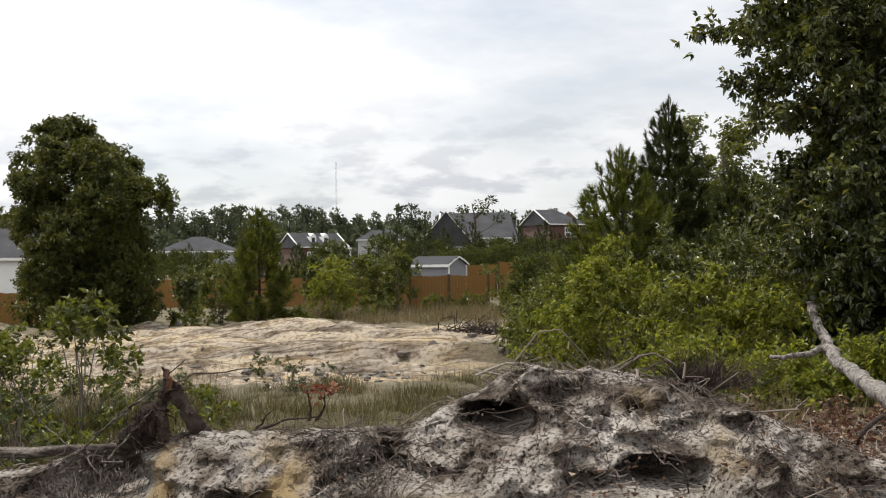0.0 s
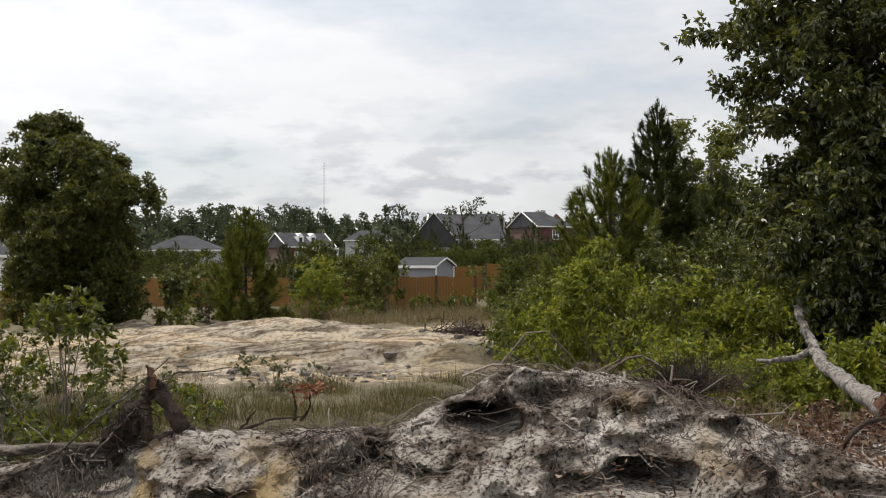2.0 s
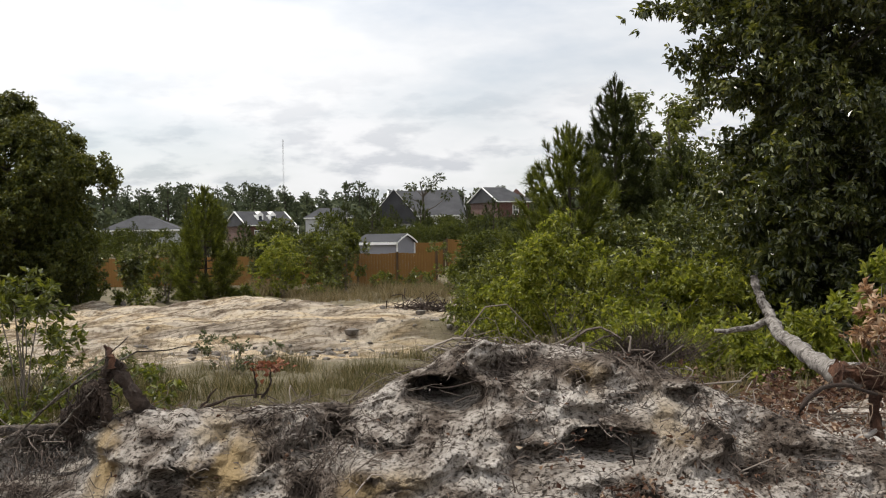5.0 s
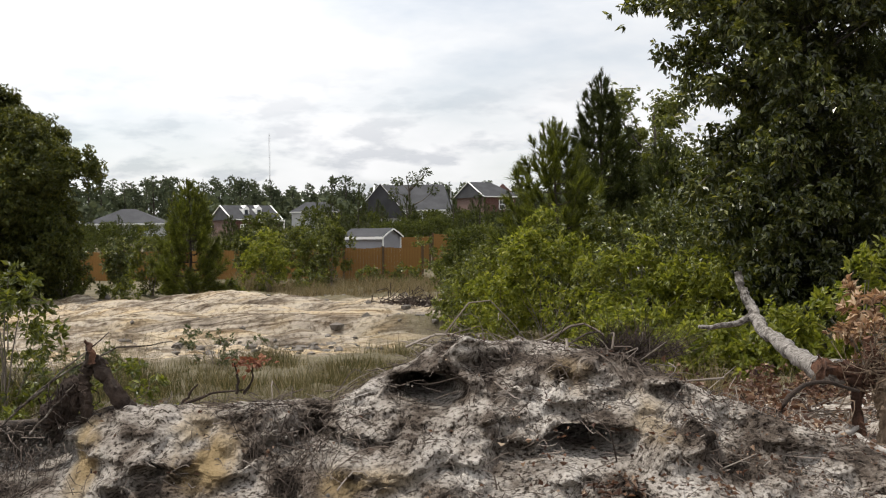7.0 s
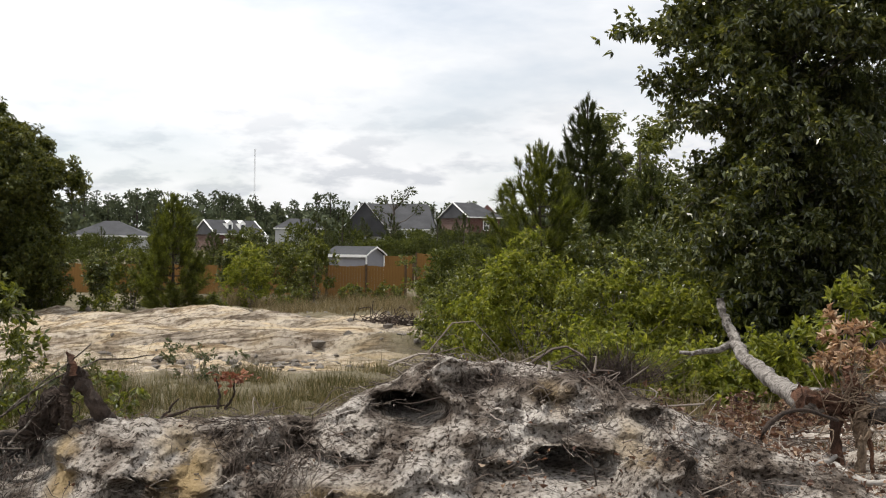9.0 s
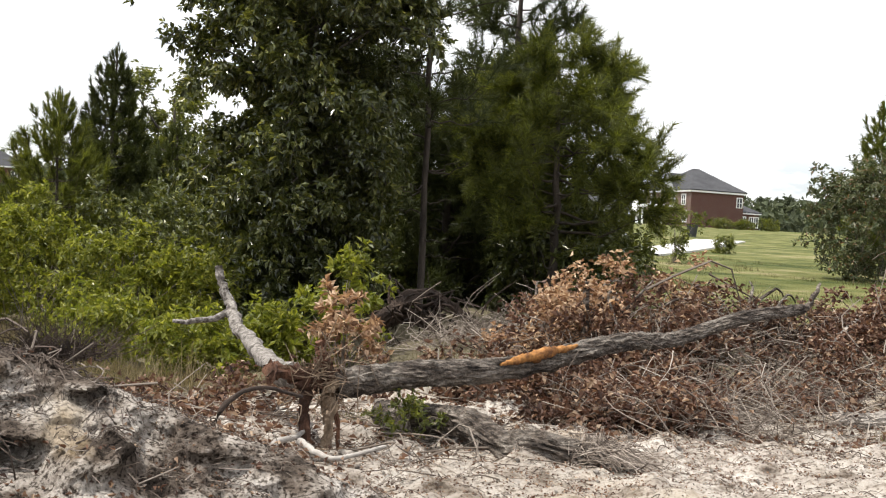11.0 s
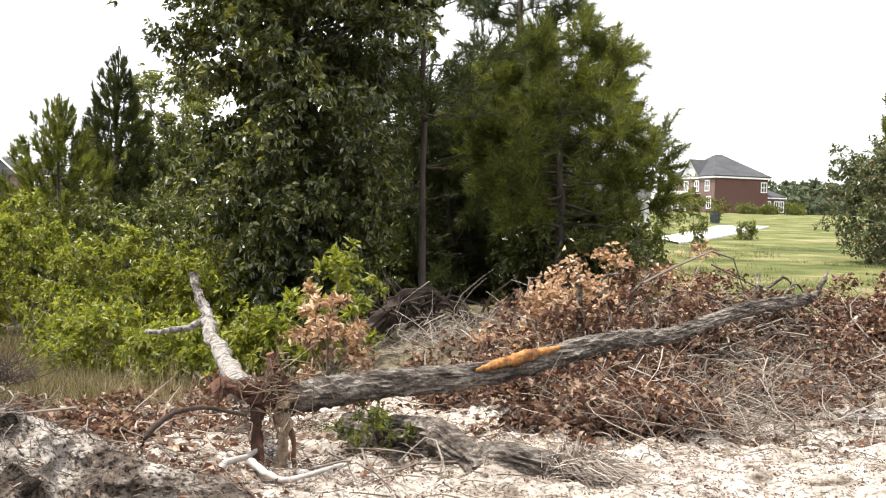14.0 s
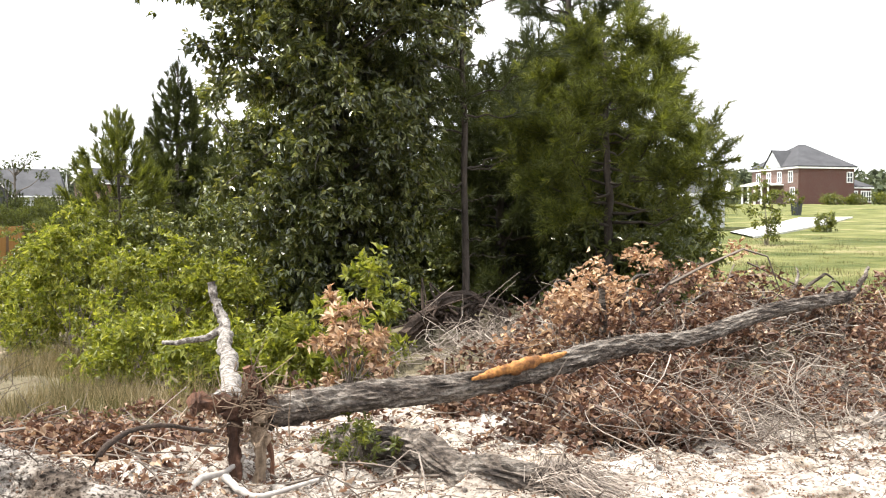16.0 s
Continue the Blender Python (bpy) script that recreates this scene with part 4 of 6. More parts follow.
for x, y, h, w, mat in ((2.9, 19.8, 2.1, 0.9, "bright_leaf"), (3.95, 17.7, 1.75, 0.85, "bright_leaf"), (2.5, 24, 1.7, 1.0, "shrub_leaf"), (4.6, 20.5, 2.4, 1.1, "oak_leaf"), (5.6, 21.5, 2.7, 1.2, "oak_leaf"), (3.4, 22.5, 2.2, 1.0, "shrub_leaf"), (5.0, 17.2, 1.5, 0.7, "bright_leaf"), (3.3, 15.4, 0.75, 0.6, "bright_leaf"), (4.1, 14.3, 0.7, 0.5, "bright_leaf"), (4.9, 13.6, 0.6, 0.4, "bright_leaf"), (2.2, 21.0, 1.2, 0.8, "bright_leaf"), (6.8, 23.5, 3.0, 1.3, "oak_leaf"), (2.6, 29, 1.6, 1.0, "shrub_leaf"), (1.9, 26.5, 1.2, 0.7, "shrub_leaf")):
    bush("shrub", "dense green shrub at the edge of the copse", stand(x, y), h, w, mat, int(24 + 20 * h), 84, 0.088, 0.24, 7, "shrubs of the copse", "shrub", 0.03)
great_tree("great_oak", "tall leafy oak, dark inside, over the shrubs", stand(6.45, 16.9, 0, 20), 9.6, 1.72, 0.14)
puff_pine("tall_pine", "slim pine with a bare lower trunk and sparse needles", stand(8.55, 16.9), 9.6, 1.5, 0.066, 0.30, 38, 6, 56, 0.24, 0.008, "dark_needle", 0.1, 0.4, "pines of the copse", 9)
puff_pine("tall_pine", "full pine with rounded brushes of long needles", stand(11.4, 17.3), 4.7, 2.2, 0.11, 0.28, 44, 18, 84, 0.23, 0.008, "needle", 0.55, 0.62, "pines of the copse")
puff_pine("tall_pine", "tall pine with dense needles", stand(12.5, 20.9), 8.0, 2.0, 0.15, 0.12, 44, 12, 66, 0.25, 0.009, "dark_needle", 0.1, 0.6, "pines of the copse")
puff_pine("tall_pine", "pine in the shade of the copse", stand(10.6, 20.2), 4.2, 1.8, 0.12, 0.08, 44, 14, 60, 0.25, 0.009, "dark_needle", 0.0, 0.6, "pines of the copse")
puff_pine("tall_pine", "tall pine in the shade of the copse", stand(9.3, 22.0), 5.6, 1.8, 0.13, 0.12, 36, 13, 50, 0.26, 0.011, "dark_needle", 0.0, 0.6, "pines of the copse")
puff_pine("tall_pine", "dark pine behind the full one", stand(13.0, 22.6), 4.4, 1.7, 0.12, 0.06, 44, 13, 50, 0.26, 0.011, "dark_needle", 0.0, 0.6, "pines of the copse")
for x, y, h, w in ((7.6, 21, 3.2, 1.4), (9.3, 23, 3.4, 1.5), (11.2, 25, 3.2, 1.6), (13.2, 26, 2.6, 1.5), (10.2, 20.6, 1.3, 0.9), (12.1, 21.6, 1.2, 1.0), (7.4, 26, 3.6, 1.6), (10.0, 29, 3.8, 1.8), (14.6, 24.5, 1.6, 1.2), (13.6, 29.0, 2.6, 1.8), (8.9, 21.0, 1.9, 1.0), (10.6, 21.4, 2.4, 1.2), (12.0, 23.4, 2.2, 1.2), (9.0, 26.0, 4.6, 1.9), (11.4, 28.0, 4.8, 2.0), (12.2, 21.0, 1.5, 0.9), (14.7, 22.4, 2.6, 1.1), (13.4, 22.6, 2.8, 1.2), (13.3, 18.6, 1.5, 0.9), (12.9, 19.6, 2.0, 1.0), (12.3, 17.3, 1.0, 0.7), (11.6, 18.2, 1.5, 0.9), (14.3, 20.2, 1.6, 0.8)):
    bush("understory_shrub", "dark shrub in the shade under the pines", stand(x, y), h, w, "oak_leaf", int(24 + 14 * h), 80, 0.12, 0.36, 7, "understory", "shrub", 0.02)

# trees on the lawn
pine("young_pine", "young pine behind a reddish shrub on the lawn", stand(34.3, 30.6), 6.7, 1.75, 0.12, 0.1, 15, 8, 16, 28, 0.34, 0.022, "needle")
bush("shrub", "large dull green shrub with reddish young leaves", stand(30.0, 27.8), 3.6, 1.45, "dull_leaf", 170, 60, 0.14, 0.36, 9, "", "shrub", 0.04)
bush("shrub", "light green bush at the edge of the lawn", stand(31.2, 24.6), 3.1, 1.6, "bright_leaf", 100, 75, 0.16, 0.42, 7, "", "shrub", 0.03)
bush("sapling", "thin leafy sapling in front of the driveway", stand(28.6, 35.6), 2.4, 0.9, "shrub_leaf", 44, 40, 0.12, 0.22, 4, "", "sapling", 0.1)

for x, y, h, w in ((40, 46, 0.7, 0.5), (102.5, 119, 1.1, 1.2), (104.6, 117, 0.9, 1.1), (107.0, 114.6, 1.2, 1.2), (44, 41, 0.5, 0.6), (37, 33, 0.7, 0.6)):
    bush("lawn_shrub", "small green shrub on the lawn", stand(x, y), h, w, "shrub_leaf", 26, 40, 0.14 if y < 60 else 0.3, 0.25 if y < 60 else 0.5, 4, "shrubs on the lawn", "shrub", 0.05)

# near plants
bush("shrub", "straggly bright green shrub in the grass behind the mound", stand(-3.5, 10.6), 1.4, 0.55, "shrub_leaf", 50, 44, 0.072, 0.12, 9, "shrubs behind the mound", "shrub", 0.08)
bush("shrub", "straggly bright green shrub in the grass behind the mound", stand(-4.1, 9.8), 1.2, 0.5, "shrub_leaf", 36, 42, 0.072, 0.12, 8, "shrubs behind the mound", "shrub", 0.08)
bush("shrub", "low green shrub in grass", stand(-2.15, 9.6), 0.6, 0.4, "shrub_leaf", 24, 30, 0.06, 0.12, 7, "shrubs behind the mound", "shrub", 0.05)
for x, y, h, w, mat in ((-3.3, 8.6, 0.7, 0.35, "dull_leaf"), (-2.7, 8.0, 0.5, 0.35, "shrub_leaf"), (-3.6, 7.8, 0.6, 0.4, "shrub_leaf"), (-4.4, 11.5, 1.0, 0.6, "shrub_leaf"), (-2.6, 18, 0.6, 0.8, "dull_leaf"), (-5.0, 13.2, 1.1, 0.7, "olive_leaf"), (-4.2, 13.6, 0.8, 0.6, "olive_leaf"), (-5.8, 14.6, 1.2, 0.8, "olive_leaf"), (-3.5, 12.6, 0.6, 0.5, "dull_leaf"), (-4.9, 11.2, 0.9, 0.5, "olive_leaf"), (-3.4, 14.2, 0.5, 0.6, "olive_leaf")):
    bush("weed", "leafy weed in the grass behind the mound", stand(x, y), h, w, mat, 26, 30, 0.055, 0.10, 6, "weeds behind the mound", "weed", 0.03)
bush("oak_sapling", "bright green oak sapling behind dead leaves", stand(5.6, 12.9), 1.3, 0.5, "bright_leaf", 44, 36, 0.1, 0.17, 6, "", "sapling", 0.1)
bush("wilted_branch", "cut branch with tan withered leaves", stand(5.0, 11.3), 0.95, 0.36, "tan_leaf", 26, 34, 0.085, 0.11, 6, "", "branch", 0.02)
bush("weed", "small green weed growing by the log", stand(3.82, 7.2), 0.27, 0.2, "shrub_leaf", 26, 24, 0.042, 0.07, 8, "", "weed", 0.02)


# fallen tree and logs
TRUNK = np.array([(3.20, 7.10, 0.575), (3.54, 7.22, 0.60), (4.02, 7.41, 0.60), (4.56, 7.62, 0.595), (5.16, 7.85, 0.635), (5.9, 8.14, 0.70), (6.6, 8.42, 0.73), (7.06, 8.6, 0.735), (7.67, 8.84, 0.85), (8.25, 9.06, 0.92), (9.34, 9.49, 0.95), (9.7, 9.62, 0.97)])


def below_trunk(xy, z, reach=1.5):
    """Keeps litter on the near side of the fallen trunk lower than the trunk's top."""
    ty = np.interp(xy[:, 0], TRUNK[:, 0], TRUNK[:, 1])
    tz = np.interp(xy[:, 0], TRUNK[:, 0], TRUNK[:, 2])
    near = (xy[:, 1] < ty + 0.12) & (xy[:, 1] > ty - reach) & (xy[:, 0] > 3.2) & (xy[:, 0] < 9.8)
    return np.where(near, np.minimum(z, tz - 0.06 - 0.12 * (ty - xy[:, 1]).clip(0, 1)), z)


def fallen_tree():
    root = thing("fallen_tree", "fallen grey-barked tree with torn red heartwood", "fallen tree")
    g = Geo()
    gnarl(g, [tuple(p) for p in TRUNK], 0.098, 0.055, 240, 40, 0.085)
    part("trunk", g, M["log_bark"], root, "rough grey bark")
    g = Geo()
    tube(g, bend([(9.6, 9.58, 0.965), (9.82, 9.67, 0.99), (10.0, 9.74, 1.14), (10.12, 9.79, 1.26)], 14, 0.006), np.linspace(0.052, 0.014, 14), 8, 0.08)
    part("crooked_end", g, M["log_bark"], root, "bare crooked branch end", True)
    g = Geo()
    tube(g, bend([(2.98, 7.2, 0.63), (3.2, 8.1, 0.53), (3.45, 9.5, 0.54), (3.6, 10.5, 0.60), (3.71, 11.1, 0.73), (3.66, 11.25, 0.92), (3.62, 11.32, 1.12)], 40, 0.012), np.linspace(0.082, 0.036, 40) * rng.uniform(0.9, 1.12, 40), 12, 0.09)
    part("limb", g, M["pale_bark"], root, "pale mottled broken limb", True)
    g = Geo()
    tube(g, bend([(3.68, 11.05, 0.70), (3.5, 11.0, 0.63), (3.28, 11.0, 0.59), (3.12, 11.0, 0.6)], 8, 0.006), np.linspace(0.04, 0.018, 8), 8, 0.1)
    part("limb", g, M["pale_bark"], root, "", True)
    g = Geo()
    tube(g, bend([(4.75, 7.61, 0.635), (5.16, 7.76, 0.685), (5.65, 7.955, 0.745)], 30, 0.004), np.r_[np.linspace(0.012, 0.046, 15), np.linspace(0.046, 0.012, 15)] * rng.uniform(0.8, 1.15, 30), 9, 0.15)
    part("bared_strip", g, M["orange_wood"], root, "orange wood where the bark is torn off", True)
    for pts, r0, r1, mat in (([(2.98, 7.05, 0.66), (3.0, 7.03, 0.52), (3.01, 7.02, 0.14)], 0.068, 0.05, "red_wood"), ([(3.2, 7.08, 0.56), (3.13, 7.05, 0.70), (3.09, 7.05, 0.86)], 0.075, 0.05, "red_wood"), ([(3.17, 7.02, 0.62), (3.14, 6.98, 0.45), (3.15, 6.95, 0.12)], 0.066, 0.06, "pale_wood"), ([(2.78, 7.08, 0.68), (2.95, 7.08, 0.66), (3.22, 7.10, 0.60)], 0.05, 0.10, "red_wood"), ([(3.14, 7.0, 0.56), (3.2, 6.98, 0.42), (3.23, 6.96, 0.18)], 0.03, 0.018, "red_wood")):
        part("torn_stub", gnarl(Geo(), pts, r0 * 0.8, r1 * 0.55, 34), M[mat], root, "splintered torn wood")
    g = Geo()
    for _ in range(70):
        s = np.array([3.12, 7.0, 0.62]) + rng.normal(size=3) * [0.1, 0.08, 0.12]
        tube(g, bend([s, s + rng.normal(size=3) * 0.06, s + rng.normal(size=3) * 0.13], 4), [0.007, 0.005, 0.004, 0.002], 3, cap=False)
    tagged(part("frayed_wood", g, M["pale_wood"], root), kind="stuff")


fallen_tree()


def log(name, label, pts, r0, r1, mat, wobble=0.05, n=30, sides=12, category="log"):
    g = Geo()
    if r0 > 0.055:
        gnarl(g, pts, r0, r1, 80, 40, 0.085)
    else:
        tube(g, bend(pts, n, 0.004), np.linspace(r0, r1, n), sides, wobble)
    return tagged(new(name, g.mesh(name, M[mat], r0 <= 0.055)), label, category)


log("log", "thick grey log half sunk in the sand", [(3.86, 7.75, 0.27), (4.03, 7.43, 0.27), (4.16, 7.16, 0.27), (4.25, 6.84, 0.26), (4.42, 6.55, 0.24), (4.66, 6.32, 0.2)], 0.10, 0.105, "log_bark", 0.06, 40, 14)
log("log", "short weathered log lying on the sand", [(8.2, 7.65, 0.12), (8.5, 7.5, 0.16), (8.85, 7.42, 0.17)], 0.07, 0.06, "grey_wood", 0.12, 14, 9)
log("root", "bleached white root on the sand", [(2.93, 6.86, 0.27), (2.98, 6.72, 0.23), (3.06, 6.6, 0.21), (3.2, 6.6, 0.23), (3.42, 6.66, 0.26)], 0.026, 0.010, "white_wood", 0.08, 22, 8, "root")
log("root", "bleached white root beside the stub", [(2.72, 6.85, 0.2), (2.82, 6.9, 0.27), (2.95, 6.98, 0.27), (3.08, 7.05, 0.34)], 0.024, 0.014, "white_wood", 0.08, 14, 8, "root")
log("stake", "upright broken stake in the brush", [(7.09, 9.98, 0.3), (7.1, 9.98, 0.8), (7.08, 9.97, 1.17)], 0.036, 0.03, "log_bark", 0.12, 10, 8, "stake")
log("branch", "thick dead branch leaning out of the brush", [(9.9, 9.3, 0.35), (9.95, 9.35, 0.62), (10.5, 9.6, 0.85), (11.1, 9.95, 0.98)], 0.045, 0.02, "grey_wood", 0.1, 18, 7, "branch")
for _ in range(16):
    bx, by = rng.uniform(6.6, 10.6), rng.uniform(9.6, 11.2)
    ba, bl = rng.uniform(-0.5, 1.3), rng.uniform(0.5, 1.2)
    bz = float(land(bx, by)) + rng.uniform(0.2, 0.45)
    mid = (bx + 0.1 * rng.normal(), by + 0.1 * rng.normal(), bz + rng.uniform(0.05, 0.25))
    log("branch", "bare grey-brown branch in the brush", [(bx - bl * math.cos(ba) / 2, by - bl * math.sin(ba) / 2, bz - 0.12), mid, (bx + bl * math.cos(ba) / 2, by + bl * math.sin(ba) / 2, bz + rng.uniform(0.0, 0.3))], rng.uniform(0.014, 0.03), 0.006, "log_bark", 0.1, 14, 6, "branch")
log("pole", "thin fallen trunk lying across the grass", [(-4.2, 6.5, 0.47), (-2.6, 6.3, 0.52), (-1.9, 6.1, 0.575), (-1.45, 6.0, 0.62)], 0.034, 0.026, "log_bark", 0.08, 24, 9, "pole")
log("branch", "crooked dead branch on the sand", [(2.1, 6.0, 0.35), (2.2, 6.05, 0.62), (2.45, 6.2, 0.70), (2.8, 6.5, 0.60)], 0.018, 0.01, "dark_root", 0.1, 14, 6, "branch")


def frayed_root():
    """Torn, splayed fibres of the root end of the sunken log."""
    g = Geo()
    for _ in range(900):
        s = np.array([4.68, 6.28, 0.2]) + rng.normal(size=3) * [0.06, 0.05, 0.04]
        e = s + [abs(rng.normal()) * 0.19, rng.normal() * 0.15 - 0.04, 0]
        e[2] = float(land(e[0], e[1])) + 0.02 + 0.10 * rng.uniform() * math.exp(-3 * np.hypot(*(e - s)[:2]))
        tube(g, bend([s, (s + e) / 2 + [0, 0, 0.05 + 0.03 * rng.normal()], e], 5), [0.004, 0.0035, 0.003, 0.002, 0.001], 3, cap=False)
    stuff("frayed_root", g, "twig", "pale frayed root fibres at the log's end", "roots")


def torn_stump():
    root = thing("tree_stump", "torn reddish stump with roots on the mound", "stump")
    for pts, r0, r1 in (([(-1.63, 6.03, 0.62), (-1.58, 6.03, 0.76), (-1.53, 6.04, 0.90), (-1.52, 6.04, 1.0)], 0.05, 0.026), ([(-1.30, 6.0, 0.62), (-1.38, 6.01, 0.74), (-1.46, 6.03, 0.86), (-1.49, 6.03, 0.92)], 0.05, 0.035), ([(-1.74, 6.02, 0.58), (-1.68, 6.02, 0.70), (-1.58, 6.03, 0.82)], 0.05, 0.05), ([(-1.53, 6.0, 0.6), (-1.53, 6.0, 0.70), (-1.54, 6.02, 0.80)], 0.028, 0.04), ([(-1.50, 6.0, 0.9), (-1.51, 6.01, 0.97), (-1.54, 6.02, 1.02)], 0.022, 0.008)):
        part("root_leg", gnarl(Geo(), pts, r0 * 0.85, r1 * 0.8, 40, 14, 0.16), M["red_wood"] if r1 < 0.02 else M["dark_root"], root)
    g = Geo()
    for _ in range(60):
        s = np.array([-1.66, 6.0, 0.72]) + rng.normal(size=3) * [0.05, 0.03, 0.05]
        tube(g, bend([s, s + [rng.normal() * 0.04, rng.normal() * 0.03, -0.06], s + [rng.normal() * 0.06, rng.normal() * 0.04, -0.13]], 4), [0.005, 0.004, 0.003, 0.002], 3, cap=False)
    tagged(part("root_fringe", g, M["dark_root"], root), kind="stuff")


torn_stump()


def dead_sticks():
    """Thin dead stems leaning over the stump."""
    for pts in ([(-2.0, 6.0, 0.56), (-1.75, 6.0, 0.78), (-1.42, 6.05, 1.06)], [(-1.78, 5.85, 0.56), (-1.68, 5.9, 0.68), (-1.58, 5.95, 0.80)], [(-1.9, 6.0, 0.66), (-1.5, 6.05, 0.93), (-1.1, 6.1, 1.0)], [(-2.35, 6.1, 0.9), (-2.2, 6.1, 0.7), (-1.95, 6.0, 0.55)]):
        log("stick", "thin dead stick leaning by the stump", pts, 0.007, 0.003, "log_bark", 0.1, 12, 5, "stick")


dead_sticks()


def red_twig():
    root = thing("wilted_twig", "broken twig with a few rusty red leaves on the mound crest", "twig")
    for pts in ([(-1.05, 6.15, 0.66), (-0.9, 6.18, 0.70), (-0.74, 6.2, 0.72)], [(-0.78, 6.2, 0.70), (-0.77, 6.2, 0.78), (-0.79, 6.2, 0.87)], [(-0.74, 6.2, 0.70), (-0.70, 6.2, 0.76), (-0.69, 6.2, 0.84)], [(-1.08, 6.15, 0.64), (-1.03, 6.16, 0.70), (-0.98, 6.16, 0.76)]):
        part("stem", tube(Geo(), bend(pts, 8, 0.004), np.linspace(0.010, 0.004, 8), 6, 0.1), M["dark_root"], root, smooth=True)
    g = Geo()
    at = np.array([-0.70, 6.2, 0.868]) + rng.normal(size=(60, 3)) * [0.05, 0.03, 0.016]
    leaves(g, at, rng.normal(size=(60, 3)) * [1, 1, 0.5], 0.045, 0.028)
    part("foliage", g, M["rust_leaf"], root, "rusty red leaves")


red_twig()


def dark_root_mass():
    root = thing("root_mass", "dark overturned root mass in the shade", "root mass")
    for pts, r0 in (([(6.7, 14.6, 0.2), (7.2, 14.8, 0.52), (7.75, 14.9, 0.68), (8.25, 14.8, 0.42), (8.5, 14.7, 0.1)], 0.075), ([(6.8, 14.8, 0.1), (7.4, 14.9, 0.35), (8.0, 14.9, 0.1)], 0.10)):
        part("trunk", gnarl(Geo(), pts, r0, r0 * 0.6, 40, 14, 0.3), M["dark_root"], root)
    for _ in range(46):
        g = Geo()
        s = np.array([7.5, 14.75, 0.42]) + rng.normal(size=3) * [0.4, 0.12, 0.1]
        tube(g, bend([s, s + rng.normal(size=3) * 0.15, s + rng.normal(size=3) * 0.35 - [0, 0, 0.1]], 5), np.linspace(0.025, 0.005, 5), 4, cap=False)
        part("root", g, M["dark_root"], root, "", True)


dark_root_mass()


# litter: sticks, roots, dead leaves, grass
def sticks(geo, n, place, length, thick, tilt=0.35, gap=0.01):
    xy = place(n)
    z = surface(xy[:, 0], xy[:, 1])
    cap = below_trunk(xy, np.full(n, 9.0))
    for (x, y), h, c in zip(xy, z, cap):
        a, ln = rng.uniform(0, 2 * np.pi), length * rng.uniform(0.4, 1.5)
        d = np.array([math.cos(a), math.sin(a), tilt * rng.normal()]) * ln
        s = np.array([x, y, min(h + gap + abs(d[2]) * 0.5, max(c - 0.1, h))])
        tube(geo, bend([s - d / 2, s + rng.normal(size=3) * 0.2 * ln, s + d / 2 + rng.normal(size=3) * 0.08 * ln], 6), np.linspace(thick, thick * 0.4, 6) * rng.uniform(0.5, 1.5), 4, cap=False)


def spot(cx, cy, sx, sy):
    return lambda n: np.stack([cx + sx * rng.normal(size=n), cy + sy * rng.normal(size=n)], 1)


def patch(x0, x1, y0, y1):
    return lambda n: np.stack([rng.uniform(x0, x1, n), rng.uniform(y0, y1, n)], 1)


def leaf_litter(geo, n, place, size, heap=0.0, clump=0):
    n = int(n * (2.0 if size > 0.065 else 1.0))
    size = min(size, 0.075)
    if heap > 0.04:
        seeds = place(max(8, n // 48))
        pick = rng.integers(0, len(seeds), n)
        xy = seeds[pick] + 0.085 * rng.normal(size=(n, 2))
        z = surface(xy[:, 0], xy[:, 1]) + 0.01 + (1.2 * heap * np.clip(np.abs(rng.normal(size=len(seeds))), 0, 1.8))[pick] + 0.05 * rng.normal(size=n)
        z = np.maximum(z, surface(xy[:, 0], xy[:, 1]) + 0.005)
    else:
        xy = place(n)
        z = surface(xy[:, 0], xy[:, 1]) + 0.01 + heap * np.abs(rng.normal(size=n))
    z = below_trunk(xy, z)
    way = rng.normal(size=(n, 3)) * [1, 1, 0.5]
    leaves(geo, np.column_stack([xy, z]), way, size, size * 0.6, 0.45)


def stuff(name, geo, mat, label, category):
    return tagged(new(name, geo.mesh(name, M[mat], False)), label, category, kind="stuff")


frayed_root()

# fine roots and sticks on the mound
g = Geo()
sticks(g, 1700, patch(-2.4, 2.6, 4.9, 6.5), 0.10, 0.0026, 0.3, 0.0)
sticks(g, 160, patch(-0.6, 2.2, 5.0, 6.5), 0.22, 0.0035, 0.3, 0.0)
stuff("mound_roots", g, "fibre", "tangled thin roots and sticks on the mound", "roots")
# mats of torn roots that hang down the mound's face
g = Geo()
for cx, cy, sx, sy, n in ((-0.6, 5.95, 0.12, 0.10, 120), (-0.32, 5.75, 0.12, 0.14, 130), (0.62, 5.9, 0.10, 0.14, 70), (0.72, 6.1, 0.16, 0.08, 70), (1.3, 6.15, 0.16, 0.1, 140), (1.45, 5.8, 0.14, 0.16, 70), (-1.85, 5.8, 0.14, 0.14, 200)):
    at = spot(cx, cy, sx, sy)(n)
    run = np.column_stack([0.05 * rng.normal(size=n), -rng.uniform(0.03, 0.15, n)])
    lift = rng.uniform(0.004, 0.022, n)
    z0, z1, z2 = (surface(at[:, 0] + f * run[:, 0], at[:, 1] + f * run[:, 1]) for f in (0, 0.5, 1.0))
    for k in range(n):
        p0, p2 = np.array([*at[k], z0[k]]), np.array([*(at[k] + run[k]), z2[k]])
        p1 = np.array([*(at[k] + 0.5 * run[k] + 0.015 * rng.normal(size=2)), z1[k] + lift[k]])
        tube(g, [p0, p1, p2 + [0, 0, 0.4 * lift[k]]], [0.0026, 0.0022, 0.0012], 3, cap=False)
